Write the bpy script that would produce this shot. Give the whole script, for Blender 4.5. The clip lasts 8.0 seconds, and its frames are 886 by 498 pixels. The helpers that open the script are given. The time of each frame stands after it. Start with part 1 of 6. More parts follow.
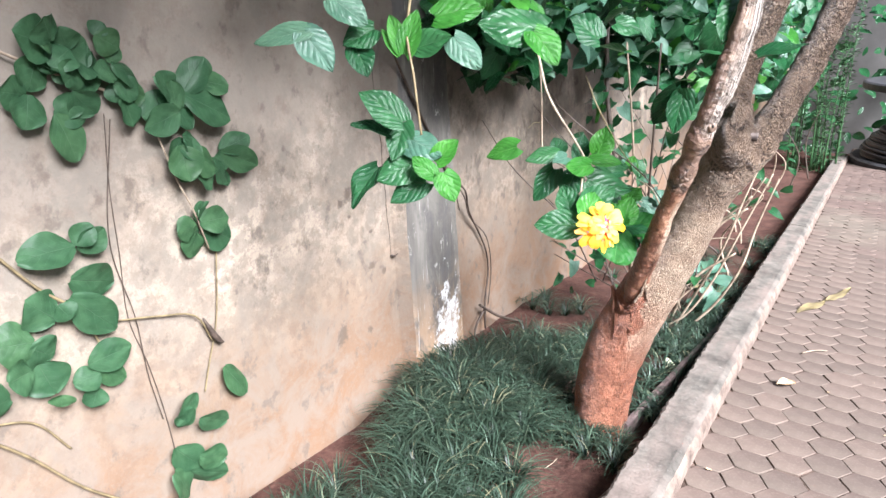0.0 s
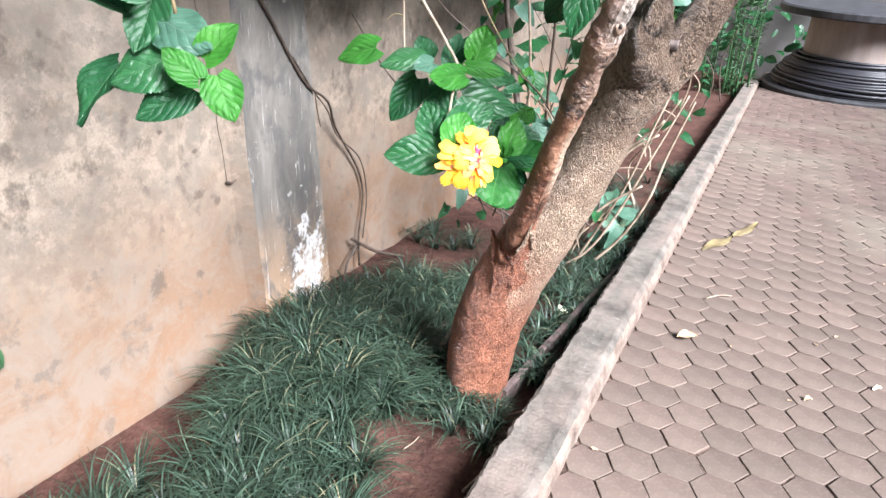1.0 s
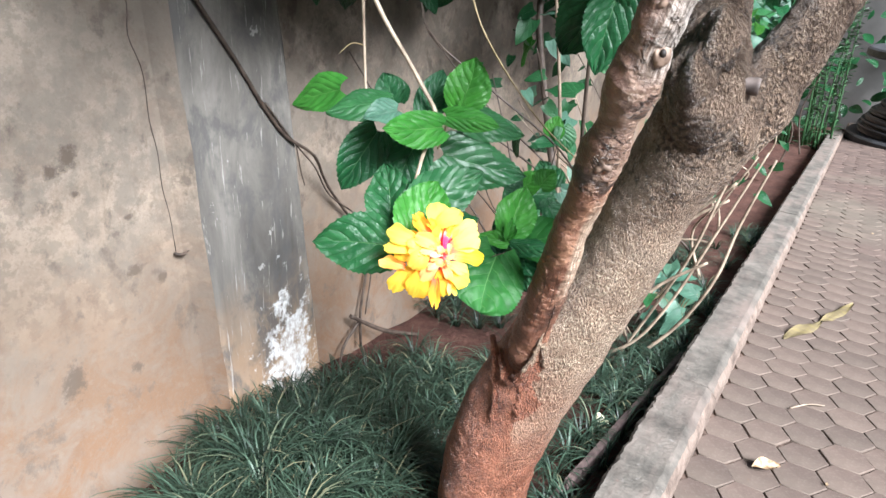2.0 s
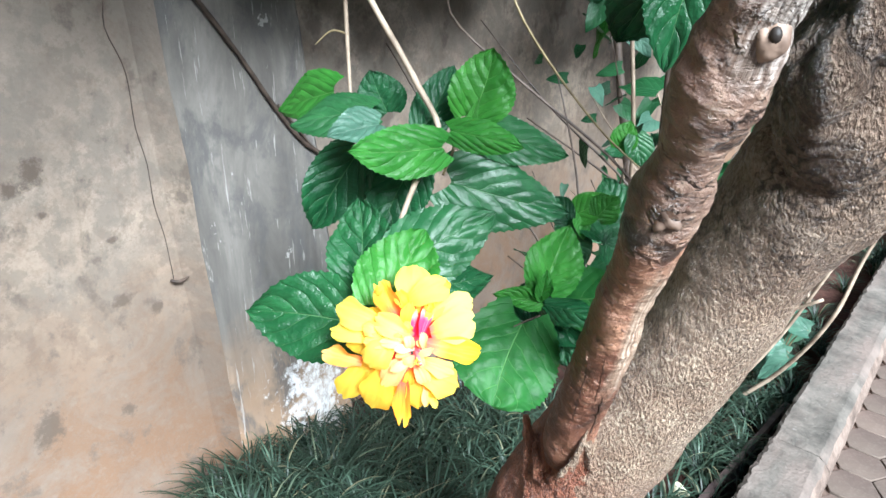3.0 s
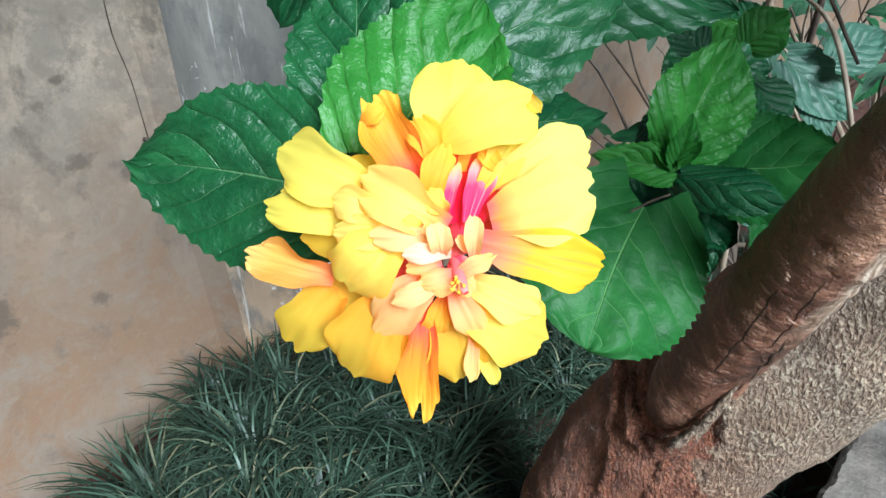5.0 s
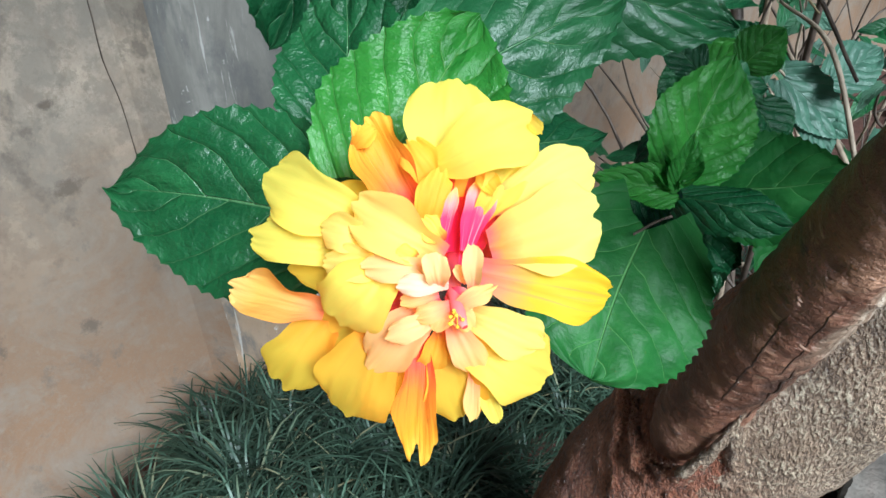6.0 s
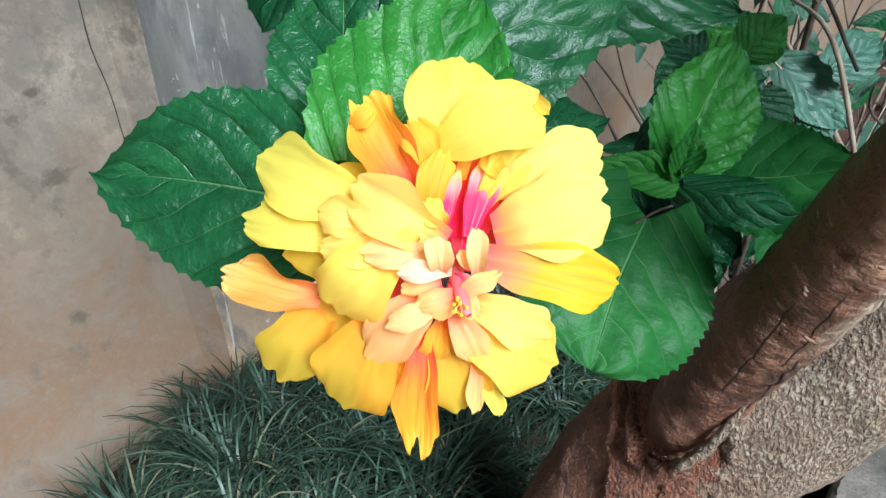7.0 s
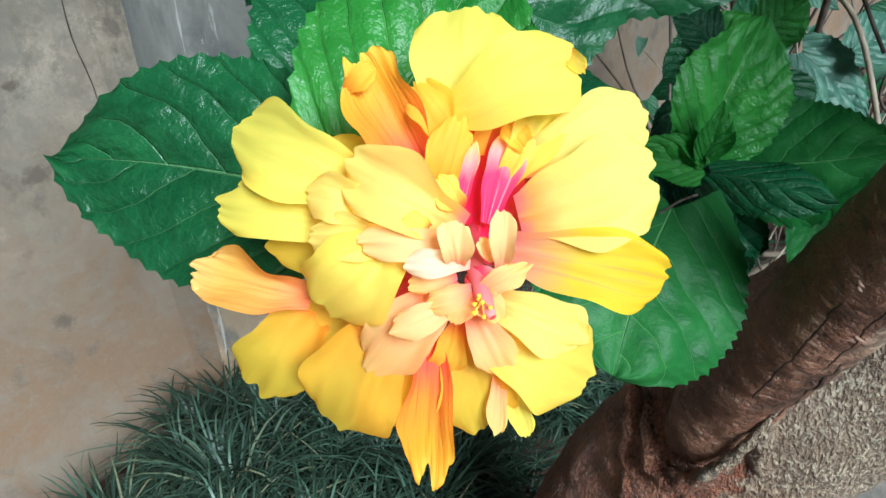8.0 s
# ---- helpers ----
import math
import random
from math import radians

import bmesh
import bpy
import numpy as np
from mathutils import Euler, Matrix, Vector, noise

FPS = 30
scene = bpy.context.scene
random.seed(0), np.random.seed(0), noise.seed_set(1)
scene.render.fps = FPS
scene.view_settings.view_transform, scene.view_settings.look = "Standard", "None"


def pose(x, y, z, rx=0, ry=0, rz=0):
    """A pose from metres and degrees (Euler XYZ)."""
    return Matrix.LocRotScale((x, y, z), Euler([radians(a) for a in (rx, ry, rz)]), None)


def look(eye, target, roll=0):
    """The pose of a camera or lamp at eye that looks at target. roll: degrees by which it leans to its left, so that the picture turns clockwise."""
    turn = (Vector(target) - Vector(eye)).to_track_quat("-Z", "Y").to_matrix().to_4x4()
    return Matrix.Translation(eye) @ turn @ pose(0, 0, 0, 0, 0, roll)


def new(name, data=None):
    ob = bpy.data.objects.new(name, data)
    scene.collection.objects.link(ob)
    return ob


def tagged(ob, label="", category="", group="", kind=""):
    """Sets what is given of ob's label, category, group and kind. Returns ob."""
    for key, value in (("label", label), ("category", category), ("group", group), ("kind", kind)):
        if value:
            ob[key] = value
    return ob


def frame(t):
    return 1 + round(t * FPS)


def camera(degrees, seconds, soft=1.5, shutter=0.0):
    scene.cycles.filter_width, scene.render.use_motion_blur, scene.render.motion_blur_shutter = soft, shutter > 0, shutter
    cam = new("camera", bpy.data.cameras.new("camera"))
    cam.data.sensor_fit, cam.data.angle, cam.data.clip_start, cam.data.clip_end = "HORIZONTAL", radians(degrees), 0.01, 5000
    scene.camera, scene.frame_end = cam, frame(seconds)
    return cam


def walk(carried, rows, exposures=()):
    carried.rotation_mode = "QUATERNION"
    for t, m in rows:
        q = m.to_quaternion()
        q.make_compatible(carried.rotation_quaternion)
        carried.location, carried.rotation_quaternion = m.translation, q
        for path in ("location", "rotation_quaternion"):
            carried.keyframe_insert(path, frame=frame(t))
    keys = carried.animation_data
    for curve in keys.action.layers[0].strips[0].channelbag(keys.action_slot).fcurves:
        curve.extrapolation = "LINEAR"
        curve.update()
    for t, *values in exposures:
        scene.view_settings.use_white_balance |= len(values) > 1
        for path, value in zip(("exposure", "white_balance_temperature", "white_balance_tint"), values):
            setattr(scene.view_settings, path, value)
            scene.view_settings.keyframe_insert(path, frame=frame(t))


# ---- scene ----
cam = camera(65.7, 8.0)
PATH = [
    (0, (0.007, -0.052, 1.522), (-1.045, 1.523, 0.877), -1.5),
    (0.5, (-0.005, 0.204, 1.467), (-0.842, 1.854, 0.708), -1.8),
    (1, (-0.086, 0.507, 1.404), (-0.880, 2.118, 0.525), 2.5),
    (1.5, (-0.138, 0.762, 1.344), (-0.943, 2.392, 0.511), 2.2),
    (2, (-0.179, 1.066, 1.307), (-1.161, 2.631, 0.541), 1.7),
    (2.2, (-0.183, 1.171, 1.306), (-1.261, 2.686, 0.571), 1.6),
    (3.3, (-0.345, 1.501, 1.230), (-1.558, 2.838, 0.370), -0.7),
    (3.5, (-0.388, 1.545, 1.204), (-1.623, 2.821, 0.284), -1.1),
    (4, (-0.455, 1.629, 1.153), (-1.626, 2.872, 0.112), -0.6),
    (4.5, (-0.497, 1.670, 1.098), (-1.630, 2.851, -0.051), 0.1),
    (5, (-0.513, 1.685, 1.065), (-1.684, 2.889, -0.020), -0.2),
    (5.2, (-0.518, 1.693, 1.060), (-1.711, 2.914, 0.019), -0.3),
    (6.5, (-0.528, 1.698, 1.057), (-1.702, 2.941, 0.020), -0.4),
    (7, (-0.534, 1.700, 1.050), (-1.693, 2.947, -0.001), 0.0),
    (7.5, (-0.535, 1.701, 1.043), (-1.685, 2.939, -0.027), -0.2),
    (8, (-0.564, 1.723, 1.0225), (-1.713, 2.979, -0.0275), -0.2),
]
EXPOSURE = [(0.0, 2.20, 5800, 13), (1.5, 2.04, 5800, 12), (2.2, 1.83, 5700, 8), (3.4, 1.88, 5400, 3), (3.9, 1.64, 5400, 0), (4.4, 1.33, 5300, 1), (5.1, 1.08, 5300, 0), (7.6, 0.98, 5300, 0), (8.0, 0.92, 5200, -6)]
walk(cam, [(t, look(eye, target, roll)) for t, eye, target, roll in PATH], EXPOSURE)

# ---------------------------------------------------------------- light
world = bpy.data.worlds.new("sky")
scene.world = world
world.use_nodes = True
wn, wl = world.node_tree.nodes, world.node_tree.links
sky = wn.new("ShaderNodeTexSky")
sky.sky_type = 'NISHITA'
sky.sun_disc = False
SUN_EL, SUN_AZ = radians(39), radians(111)      # azimuth clockwise from +y
sky.sun_elevation, sky.sun_rotation = SUN_EL, SUN_AZ
sky.air_density, sky.dust_density = 1.0, 3.0
wl.new(sky.outputs[0], wn["Background"].inputs[0])
wn["Background"].inputs[1].default_value = 0.026
sun = new("sun", bpy.data.lights.new("sun", 'SUN'))
sun.data.energy, sun.data.angle, sun.data.color = 5.2, radians(28), (1.0, 0.97, 0.92)
sun_from = Vector((math.sin(SUN_AZ) * math.cos(SUN_EL), math.cos(SUN_AZ) * math.cos(SUN_EL), math.sin(SUN_EL)))
sun.matrix_world = look(sun_from * 20, (0, 0, 0))

SLOPE = math.tan(radians(4))                     # the drive falls away along +y


def ground_z(y):
    return -(y - 2.0) * SLOPE


# ---------------------------------------------------------------- node helpers
class Mat:
    """A small builder for node materials."""

    def __init__(self, name, rough=0.6, spec=0.5):
        self.m = bpy.data.materials.new(name)
        self.m.use_nodes = True
        self.n, self.l = self.m.node_tree.nodes, self.m.node_tree.links
        self.b = self.n["Principled BSDF"]
        self.b.inputs["Roughness"].default_value = rough
        self.b.inputs["Specular IOR Level"].default_value = spec
        self.coord = self.n.new("ShaderNodeTexCoord")

    def put(self, socket, value):
        if hasattr(value, "is_linked"):
            self.l.new(value, socket)
        else:
            socket.default_value = value

    def noise(self, scale, detail=4, rough=0.55, space="Object", stretch=None, dist=0.0):
        vec = self.coord.outputs[space]
        if stretch:
            mp = self.n.new("ShaderNodeMapping")
            mp.inputs["Scale"].default_value = stretch
            self.l.new(vec, mp.inputs[0])
            vec = mp.outputs[0]
        t = self.n.new("ShaderNodeTexNoise")
        self.l.new(vec, t.inputs["Vector"])
        t.inputs["Scale"].default_value, t.inputs["Detail"].default_value = scale, detail
        t.inputs["Roughness"].default_value, t.inputs["Distortion"].default_value = rough, dist
        return t.outputs["Fac"]

    def voronoi(self, scale, feature='F1', space="Object", stretch=None):
        vec = self.coord.outputs[space]
        if stretch:
            mp = self.n.new("ShaderNodeMapping")
            mp.inputs["Scale"].default_value = stretch
            self.l.new(vec, mp.inputs[0])
            vec = mp.outputs[0]
        t = self.n.new("ShaderNodeTexVoronoi")
        t.feature = feature
        self.l.new(vec, t.inputs["Vector"])
        t.inputs["Scale"].default_value = scale
        return t.outputs["Distance"]

    def ramp(self, fac, *stops):
        r = self.n.new("ShaderNodeValToRGB")
        e = r.color_ramp.elements
        while len(e) < len(stops):
            e.new(0.5)
        for el, (p, c) in zip(e, stops):
            el.position = p
            el.color = (c, c, c, 1) if isinstance(c, (int, float)) else (*c, 1)
        self.l.new(fac, r.inputs[0])
        return r.outputs[0]

    def mix(self, fac, a, b, blend='MIX'):
        x = self.n.new("ShaderNodeMix")
        x.data_type, x.blend_type = 'RGBA', blend
        for s, v in ((x.inputs[0], fac), (x.inputs[6], a), (x.inputs[7], b)):
            if isinstance(v, tuple) and len(v) == 3:
                v = (*v, 1)
            self.put(s, v)
        return x.outputs[2]

    def math(self, op, a, b=0.0, c=0.0):
        x = self.n.new("ShaderNodeMath")
        x.operation = op
        for s, v in zip(x.inputs, (a, b, c)):
            self.put(s, v)
        return x.outputs[0]

    def axis(self, space="Object"):
        s = self.n.new("ShaderNodeSeparateXYZ")
        self.l.new(self.coord.outputs[space], s.inputs[0])
        return s.outputs

    def random(self):
        return self.n.new("ShaderNodeObjectInfo").outputs["Random"]

    def island(self):
        return self.n.new("ShaderNodeNewGeometry").outputs["Random Per Island"]

    def bump(self, height, strength=0.4, distance=0.01, base=None):
        b = self.n.new("ShaderNodeBump")
        b.inputs["Strength"].default_value, b.inputs["Distance"].default_value = strength, distance
        self.l.new(height, b.inputs["Height"])
        if base is not None:
            self.l.new(base, b.inputs["Normal"])
        self.l.new(b.outputs[0], self.b.inputs["Normal"])
        return b.outputs[0]

    def color(self, value):
        if isinstance(value, tuple) and len(value) == 3:
            value = (*value, 1)
        self.put(self.b.inputs["Base Color"], value)
        return self

    def rough(self, value):
        self.put(self.b.inputs["Roughness"], value)
        return self

    def translucent(self, share, tint):
        """Lets part of the light through a thin leaf or petal."""
        t = self.n.new("ShaderNodeBsdfTranslucent")
        self.put(t.inputs["Color"], (*tint, 1) if isinstance(tint, tuple) else tint)
        x = self.n.new("ShaderNodeMixShader")
        x.inputs[0].default_value = share
        self.l.new(self.b.outputs[0], x.inputs[1])
        self.l.new(t.outputs[0], x.inputs[2])
        self.l.new(x.outputs[0], self.n["Material Output"].inputs[0])
        return self


# ---------------------------------------------------------------- materials
def plaster_material():
    k = Mat("plaster", 0.85, 0.3)
    x, y, z = k.axis()
    big, mid, fine = k.noise(1.6, 5), k.noise(7, 6, 0.65), k.noise(60, 3)
    base = k.ramp(mid, (0.32, (0.29, 0.236, 0.183)), (0.48, (0.47, 0.385, 0.302)), (0.68, (0.60, 0.50, 0.40)))
    base = k.mix(k.ramp(big, (0.35, 0.0), (0.7, 0.45)), base, (0.33, 0.25, 0.19))
    # grey weathering higher up
    h = k.math('ADD', z, k.math('MULTIPLY', k.math('SUBTRACT', big, 0.5), 0.9))
    base = k.mix(k.ramp(k.math('MULTIPLY', h, 0.7), (0.50, 0.0), (0.90, 0.8)), base, (0.17, 0.150, 0.132))
    base = k.mix(k.ramp(k.noise(19, 7, 0.75), (0.515, 0.0), (0.55, 0.5)), base, (0.19, 0.163, 0.135))
    base = k.mix(k.ramp(k.noise(6.5, 8, 0.72), (0.52, 0.0), (0.56, 0.55)), base, (0.20, 0.178, 0.15))
    # shade low on the wall, painted into the plaster as grey-brown
    low_shade = k.math('ADD', z, k.math('MULTIPLY', k.math('SUBTRACT', k.noise(2.2, 6, 0.65), 0.5), 0.7))
    base = k.mix(k.ramp(low_shade, (0.25, 0.88), (0.85, 0.0)), base, (0.17, 0.132, 0.10))
    # red soil splashed up from the bed
    s = k.math('ADD', z, k.math('MULTIPLY', k.math('SUBTRACT', k.noise(3.0, 6, 0.65), 0.5), 0.55))
    base = k.mix(k.ramp(s, (0.0, 0.92), (0.22, 0.74), (0.70, 0.0)), base, (0.212, 0.125, 0.074))
    base = k.mix(k.ramp(k.noise(11, 8, 0.75), (0.50, 0.0), (0.60, 0.35)), base, (0.16, 0.11, 0.08))
    # dark spots of mould
    spots = k.noise(13, 5, 0.62, stretch=(1, 1, 0.8))
    base = k.mix(k.ramp(k.noise(5.0, 8, 0.75, dist=0.6), (0.44, 0.0), (0.60, 0.6)), base, (0.22, 0.19, 0.16))
    base = k.mix(k.ramp(k.noise(34, 6, 0.7), (0.56, 0.0), (0.70, 0.4)), base, (0.25, 0.21, 0.17))
    base = k.mix(k.ramp(spots, (0.57, 0.0), (0.66, 0.75)), base, (0.13, 0.105, 0.085))
    base = k.mix(k.ramp(k.noise(140, 4, 0.7), (0.50, 0.0), (0.66, 0.35)), base, (0.20, 0.165, 0.13))
    # single dark stains, ragged at the rim
    for sy, sz, ry, rz in ((2.026, 0.539, 0.035, 0.020), (2.103, 0.492, 0.025, 0.018), (1.818, 0.303, 0.034, 0.052), (1.901, 0.863, 0.031, 0.039), (1.907, 0.780, 0.013, 0.010), (1.989, 0.258, 0.019, 0.020), (1.861, 0.845, 0.022, 0.021), (2.030, 0.686, 0.015, 0.009)):
        dy, dz = k.math('MULTIPLY', k.math('SUBTRACT', y, sy), 1 / ry), k.math('MULTIPLY', k.math('SUBTRACT', z, sz), 1 / rz)
        d = k.math('SQRT', k.math('ADD', k.math('MULTIPLY', dy, dy), k.math('MULTIPLY', dz, dz)))
        d = k.math('ADD', d, k.math('MULTIPLY_ADD', k.noise(40, 5, 0.7), 2.4, -1.2))
        base = k.mix(k.ramp(d, (0.45, 0.8), (1.15, 0.0)), base, (0.10, 0.078, 0.06))
    base = k.mix(1.0, base, (0.81, 0.803, 0.795), 'MULTIPLY')
    k.color(base)
    k.bump(k.math('ADD', k.math('MULTIPLY', fine, 0.5), mid), 0.45, 0.007)
    return k.m


def pilaster_material():
    k = Mat("stained_render", 0.8, 0.35)
    x, y, z = k.axis()
    mid = k.noise(6, 6, 0.65)
    streak = k.noise(5, 6, 0.65, stretch=(1, 1.6, 0.35), dist=0.5)
    base = k.ramp(streak, (0.3, (0.074, 0.068, 0.061)), (0.55, (0.15, 0.138, 0.123)), (0.75, (0.25, 0.232, 0.207)))
    base = k.mix(k.ramp(mid, (0.55, 0.0), (0.75, 0.45)), base, (0.24, 0.218, 0.195))
    s = k.math('ADD', z, k.math('MULTIPLY', k.math('SUBTRACT', mid, 0.5), 0.4))
    base = k.mix(k.ramp(s, (0.05, 0.85), (0.42, 0.0)), base, (0.34, 0.22, 0.13))
    base = k.mix(k.ramp(k.noise(9, 7, 0.7, stretch=(1, 1, 0.6), dist=0.4), (0.48, 0.0), (0.60, 0.75)), base, (0.085, 0.082, 0.08))
    base = k.mix(k.ramp(k.noise(22, 5, 0.6, stretch=(1, 1, 0.7)), (0.67, 0.0), (0.69, 0.7)), base, (0.42, 0.40, 0.38))
    # thin pale drips
    drip = k.noise(1.0, 5, 0.65, stretch=(1, 75, 6.0), dist=0.3)
    base = k.mix(k.ramp(drip, (0.61, 0.0), (0.66, 0.5)), base, (0.46, 0.44, 0.41))
    # splashed white paint near the foot
    dy, dz = k.math('MULTIPLY', k.math('SUBTRACT', y, 2.49), 9.5), k.math('MULTIPLY', k.math('SUBTRACT', z, 0.07), 4.6)
    d = k.math('SQRT', k.math('ADD', k.math('MULTIPLY', dy, dy), k.math('MULTIPLY', dz, dz)))
    d = k.math('ADD', d, k.math('MULTIPLY', k.math('SUBTRACT', k.noise(16, 7, 0.75), 0.5), 5.0))
    broken = k.ramp(k.noise(55, 6, 0.75, stretch=(1, 1, 0.6)), (0.36, 0.15), (0.56, 0.9))
    base = k.mix(k.math('MULTIPLY', k.ramp(d, (0.65, 1.0), (1.05, 0.0)), broken), base, (0.74, 0.74, 0.73))
    k.color(base)
    k.bump(k.math('ADD', mid, k.noise(70, 3)), 0.3, 0.005)
    return k.m


def soil_material():
    k = Mat("red_soil", 0.95, 0.2)
    n = k.noise(9, 8, 0.7)
    k.color(k.mix(k.ramp(k.noise(45, 4), (0.45, 0.0), (0.7, 0.6)),
                  k.ramp(n, (0.3, (0.028, 0.013, 0.010)), (0.55, (0.066, 0.030, 0.023)), (0.75, (0.12, 0.062, 0.047))), (0.10, 0.055, 0.04)))
    k.bump(k.math('ADD', n, k.math('MULTIPLY', k.noise(60, 5), 0.6)), 0.8, 0.02)
    return k.m


def concrete_material():
    k = Mat("weathered_concrete", 0.9, 0.3)
    n, fine = k.noise(8, 7, 0.7), k.noise(90, 4)
    base = k.ramp(n, (0.3, (0.042, 0.038, 0.033)), (0.48, (0.095, 0.085, 0.073)), (0.70, (0.172, 0.150, 0.130)))
    base = k.mix(k.ramp(k.noise(3.5, 5, 0.6, stretch=(2.5, 0.6, 1)), (0.45, 0.0), (0.7, 0.6)), base, (0.21, 0.158, 0.135))
    base = k.mix(k.ramp(k.noise(26, 5, 0.7), (0.62, 0.0), (0.74, 0.55)), base, (0.28, 0.262, 0.245))
    k.color(base)
    k.bump(k.math('ADD', k.math('MULTIPLY', fine, 0.5), n), 0.6, 0.012)
    return k.m


def kerb_side_material():
    k = Mat("dusty_concrete", 0.9, 0.3)
    n = k.noise(11, 7, 0.7)
    base = k.ramp(n, (0.32, (0.075, 0.055, 0.044)), (0.5, (0.17, 0.128, 0.104)), (0.68, (0.25, 0.195, 0.16)))
    k.color(k.mix(k.ramp(k.noise(45, 5, 0.7), (0.52, 0.0), (0.66, 0.5)), base, (0.085, 0.065, 0.055)))
    k.bump(k.math('ADD', k.noise(90, 4), n), 0.6, 0.010)
    return k.m


def paver_material(isl=False):
    k = Mat("paving_concrete", 0.85, 0.35)
    n, fine = k.noise(7, 5, 0.6), k.noise(80, 4, 0.7)
    base = k.ramp(n, (0.3, (0.086, 0.060, 0.051)), (0.7, (0.138, 0.098, 0.083)))
    base = k.mix(k.ramp(fine, (0.5, 0.0), (0.8, 0.55)), base, (0.20, 0.165, 0.143))
    r = k.island() if isl else k.random()
    base = k.mix(0.85, base, k.ramp(r, (0.0, (0.75, 0.74, 0.73)), (1.0, (1.06, 1.03, 1.0))), 'MULTIPLY')
    g = k.noise(0.55, 3)
    base = k.mix(k.ramp(g, (0.45, 0.0), (0.7, 0.4)), base, (0.22, 0.215, 0.16))
    k.color(base)
    k.bump(k.math('ADD', fine, n), 0.35, 0.004)
    return k.m


def bark_material():
    k = Mat("lenticel_bark", 0.5, 0.5)
    ox, oy, oz = k.axis()
    n, patch, drift = k.noise(9, 5, 0.6), k.noise(24, 6, 0.7), k.noise(6, 6, 0.65)
    grain = k.noise(300, 3, 0.62, stretch=(1.0, 1.0, 0.5))
    grain2 = k.noise(420, 3, 0.6, stretch=(1.0, 1.0, 0.6))
    tan = k.ramp(n, (0.3, (0.28, 0.182, 0.122)), (0.52, (0.46, 0.325, 0.228)), (0.72, (0.64, 0.49, 0.365)))
    tan = k.mix(k.ramp(patch, (0.50, 0.0), (0.64, 0.45)), tan, (0.24, 0.16, 0.105))
    red = k.mix(k.ramp(patch, (0.35, 0.0), (0.65, 1.0)), (0.20, 0.060, 0.034), (0.54, 0.205, 0.115))
    # red-brown on the inner side and round the foot
    flank = k.math('SUBTRACT', ox, k.math('MULTIPLY_ADD', oz, 0.394, -0.851))
    flank = k.math('ADD', k.math('MULTIPLY', flank, 5.0), k.math('MULTIPLY', k.math('SUBTRACT', drift, 0.5), 1.6))
    low = k.math('ADD', oz, k.math('MULTIPLY', k.math('SUBTRACT', drift, 0.5), 0.6))
    amount = k.math('MAXIMUM', k.ramp(low, (0.18, 0.95), (0.60, 0.0)), k.math('MULTIPLY', k.ramp(k.math('ADD', flank, k.math('MAXIMUM', k.math('MULTIPLY_ADD', oz, 2.0, -1.0), 0.0)), (-0.45, 0.95), (-0.05, 0.0)), k.ramp(oz, (0.70, 1.0), (0.95, 0.35))))
    base = k.mix(amount, tan, red)
    # brown fork bark, darkened further to paint in the crown's shade
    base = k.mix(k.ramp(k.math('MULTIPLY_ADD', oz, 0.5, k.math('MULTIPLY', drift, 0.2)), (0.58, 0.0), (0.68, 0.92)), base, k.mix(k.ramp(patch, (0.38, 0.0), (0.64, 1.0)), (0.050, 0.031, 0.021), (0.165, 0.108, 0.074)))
    # pale corky grains, thinned into the fork's painted shade, with dark gaps between them
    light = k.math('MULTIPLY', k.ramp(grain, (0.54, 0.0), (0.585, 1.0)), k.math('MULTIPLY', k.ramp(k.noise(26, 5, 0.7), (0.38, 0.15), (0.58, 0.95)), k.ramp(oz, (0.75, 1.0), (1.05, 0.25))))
    base = k.mix(k.math('MULTIPLY', light, k.math('MULTIPLY_ADD', amount, -0.5, 1.0)), base, k.mix(amount, (0.70, 0.575, 0.42), (0.54, 0.29, 0.175)))
    base = k.mix(k.math('MULTIPLY', k.ramp(grain, (0.41, 0.72), (0.45, 0.0)), k.ramp(k.noise(20, 5, 0.7), (0.36, 0.30), (0.60, 1.0))), base, (0.06, 0.04, 0.028))
    base = k.mix(k.ramp(grain2, (0.56, 0.0), (0.68, 0.5)), base, (0.03, 0.02, 0.014))
    # clumps of corky granules round the fork
    jit = k.math('MULTIPLY_ADD', k.noise(70, 4, 0.6), 0.016, -0.008)
    at_ = k.n.new("ShaderNodeCombineXYZ")
    for sock, c in zip(at_.inputs, (ox, oy, oz)):
        k.put(sock, k.math('ADD', c, jit))
    pebble = k.n.new("ShaderNodeTexVoronoi")
    pebble.inputs["Scale"].default_value = 120
    k.l.new(at_.outputs[0], pebble.inputs["Vector"])
    clump = k.math('MULTIPLY', k.ramp(oz, (0.86, 0.0), (1.04, 1.0)), k.ramp(k.noise(17, 5, 0.65), (0.44, 0.0), (0.56, 1.0)))
    dome = k.math('SUBTRACT', 1.0, pebble.outputs["Distance"])
    base = k.mix(k.math('MULTIPLY', clump, k.ramp(dome, (0.30, 0.8), (0.55, 0.0))), base, (0.03, 0.018, 0.012))
    base = k.mix(k.math('MULTIPLY', clump, k.ramp(dome, (0.70, 0.0), (0.90, 0.5))), base, (0.40, 0.29, 0.20))
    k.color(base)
    k.rough(k.ramp(patch, (0.4, 0.34), (0.7, 0.62)))
    height = k.math('ADD', k.math('MULTIPLY', k.noise(60, 7, 0.75), 1.2), k.math('MULTIPLY', k.ramp(grain, (0.40, 0.0), (0.62, 1.0)), 0.9))
    height = k.math('ADD', height, k.math('MULTIPLY', k.math('MULTIPLY', clump, dome), 1.4))
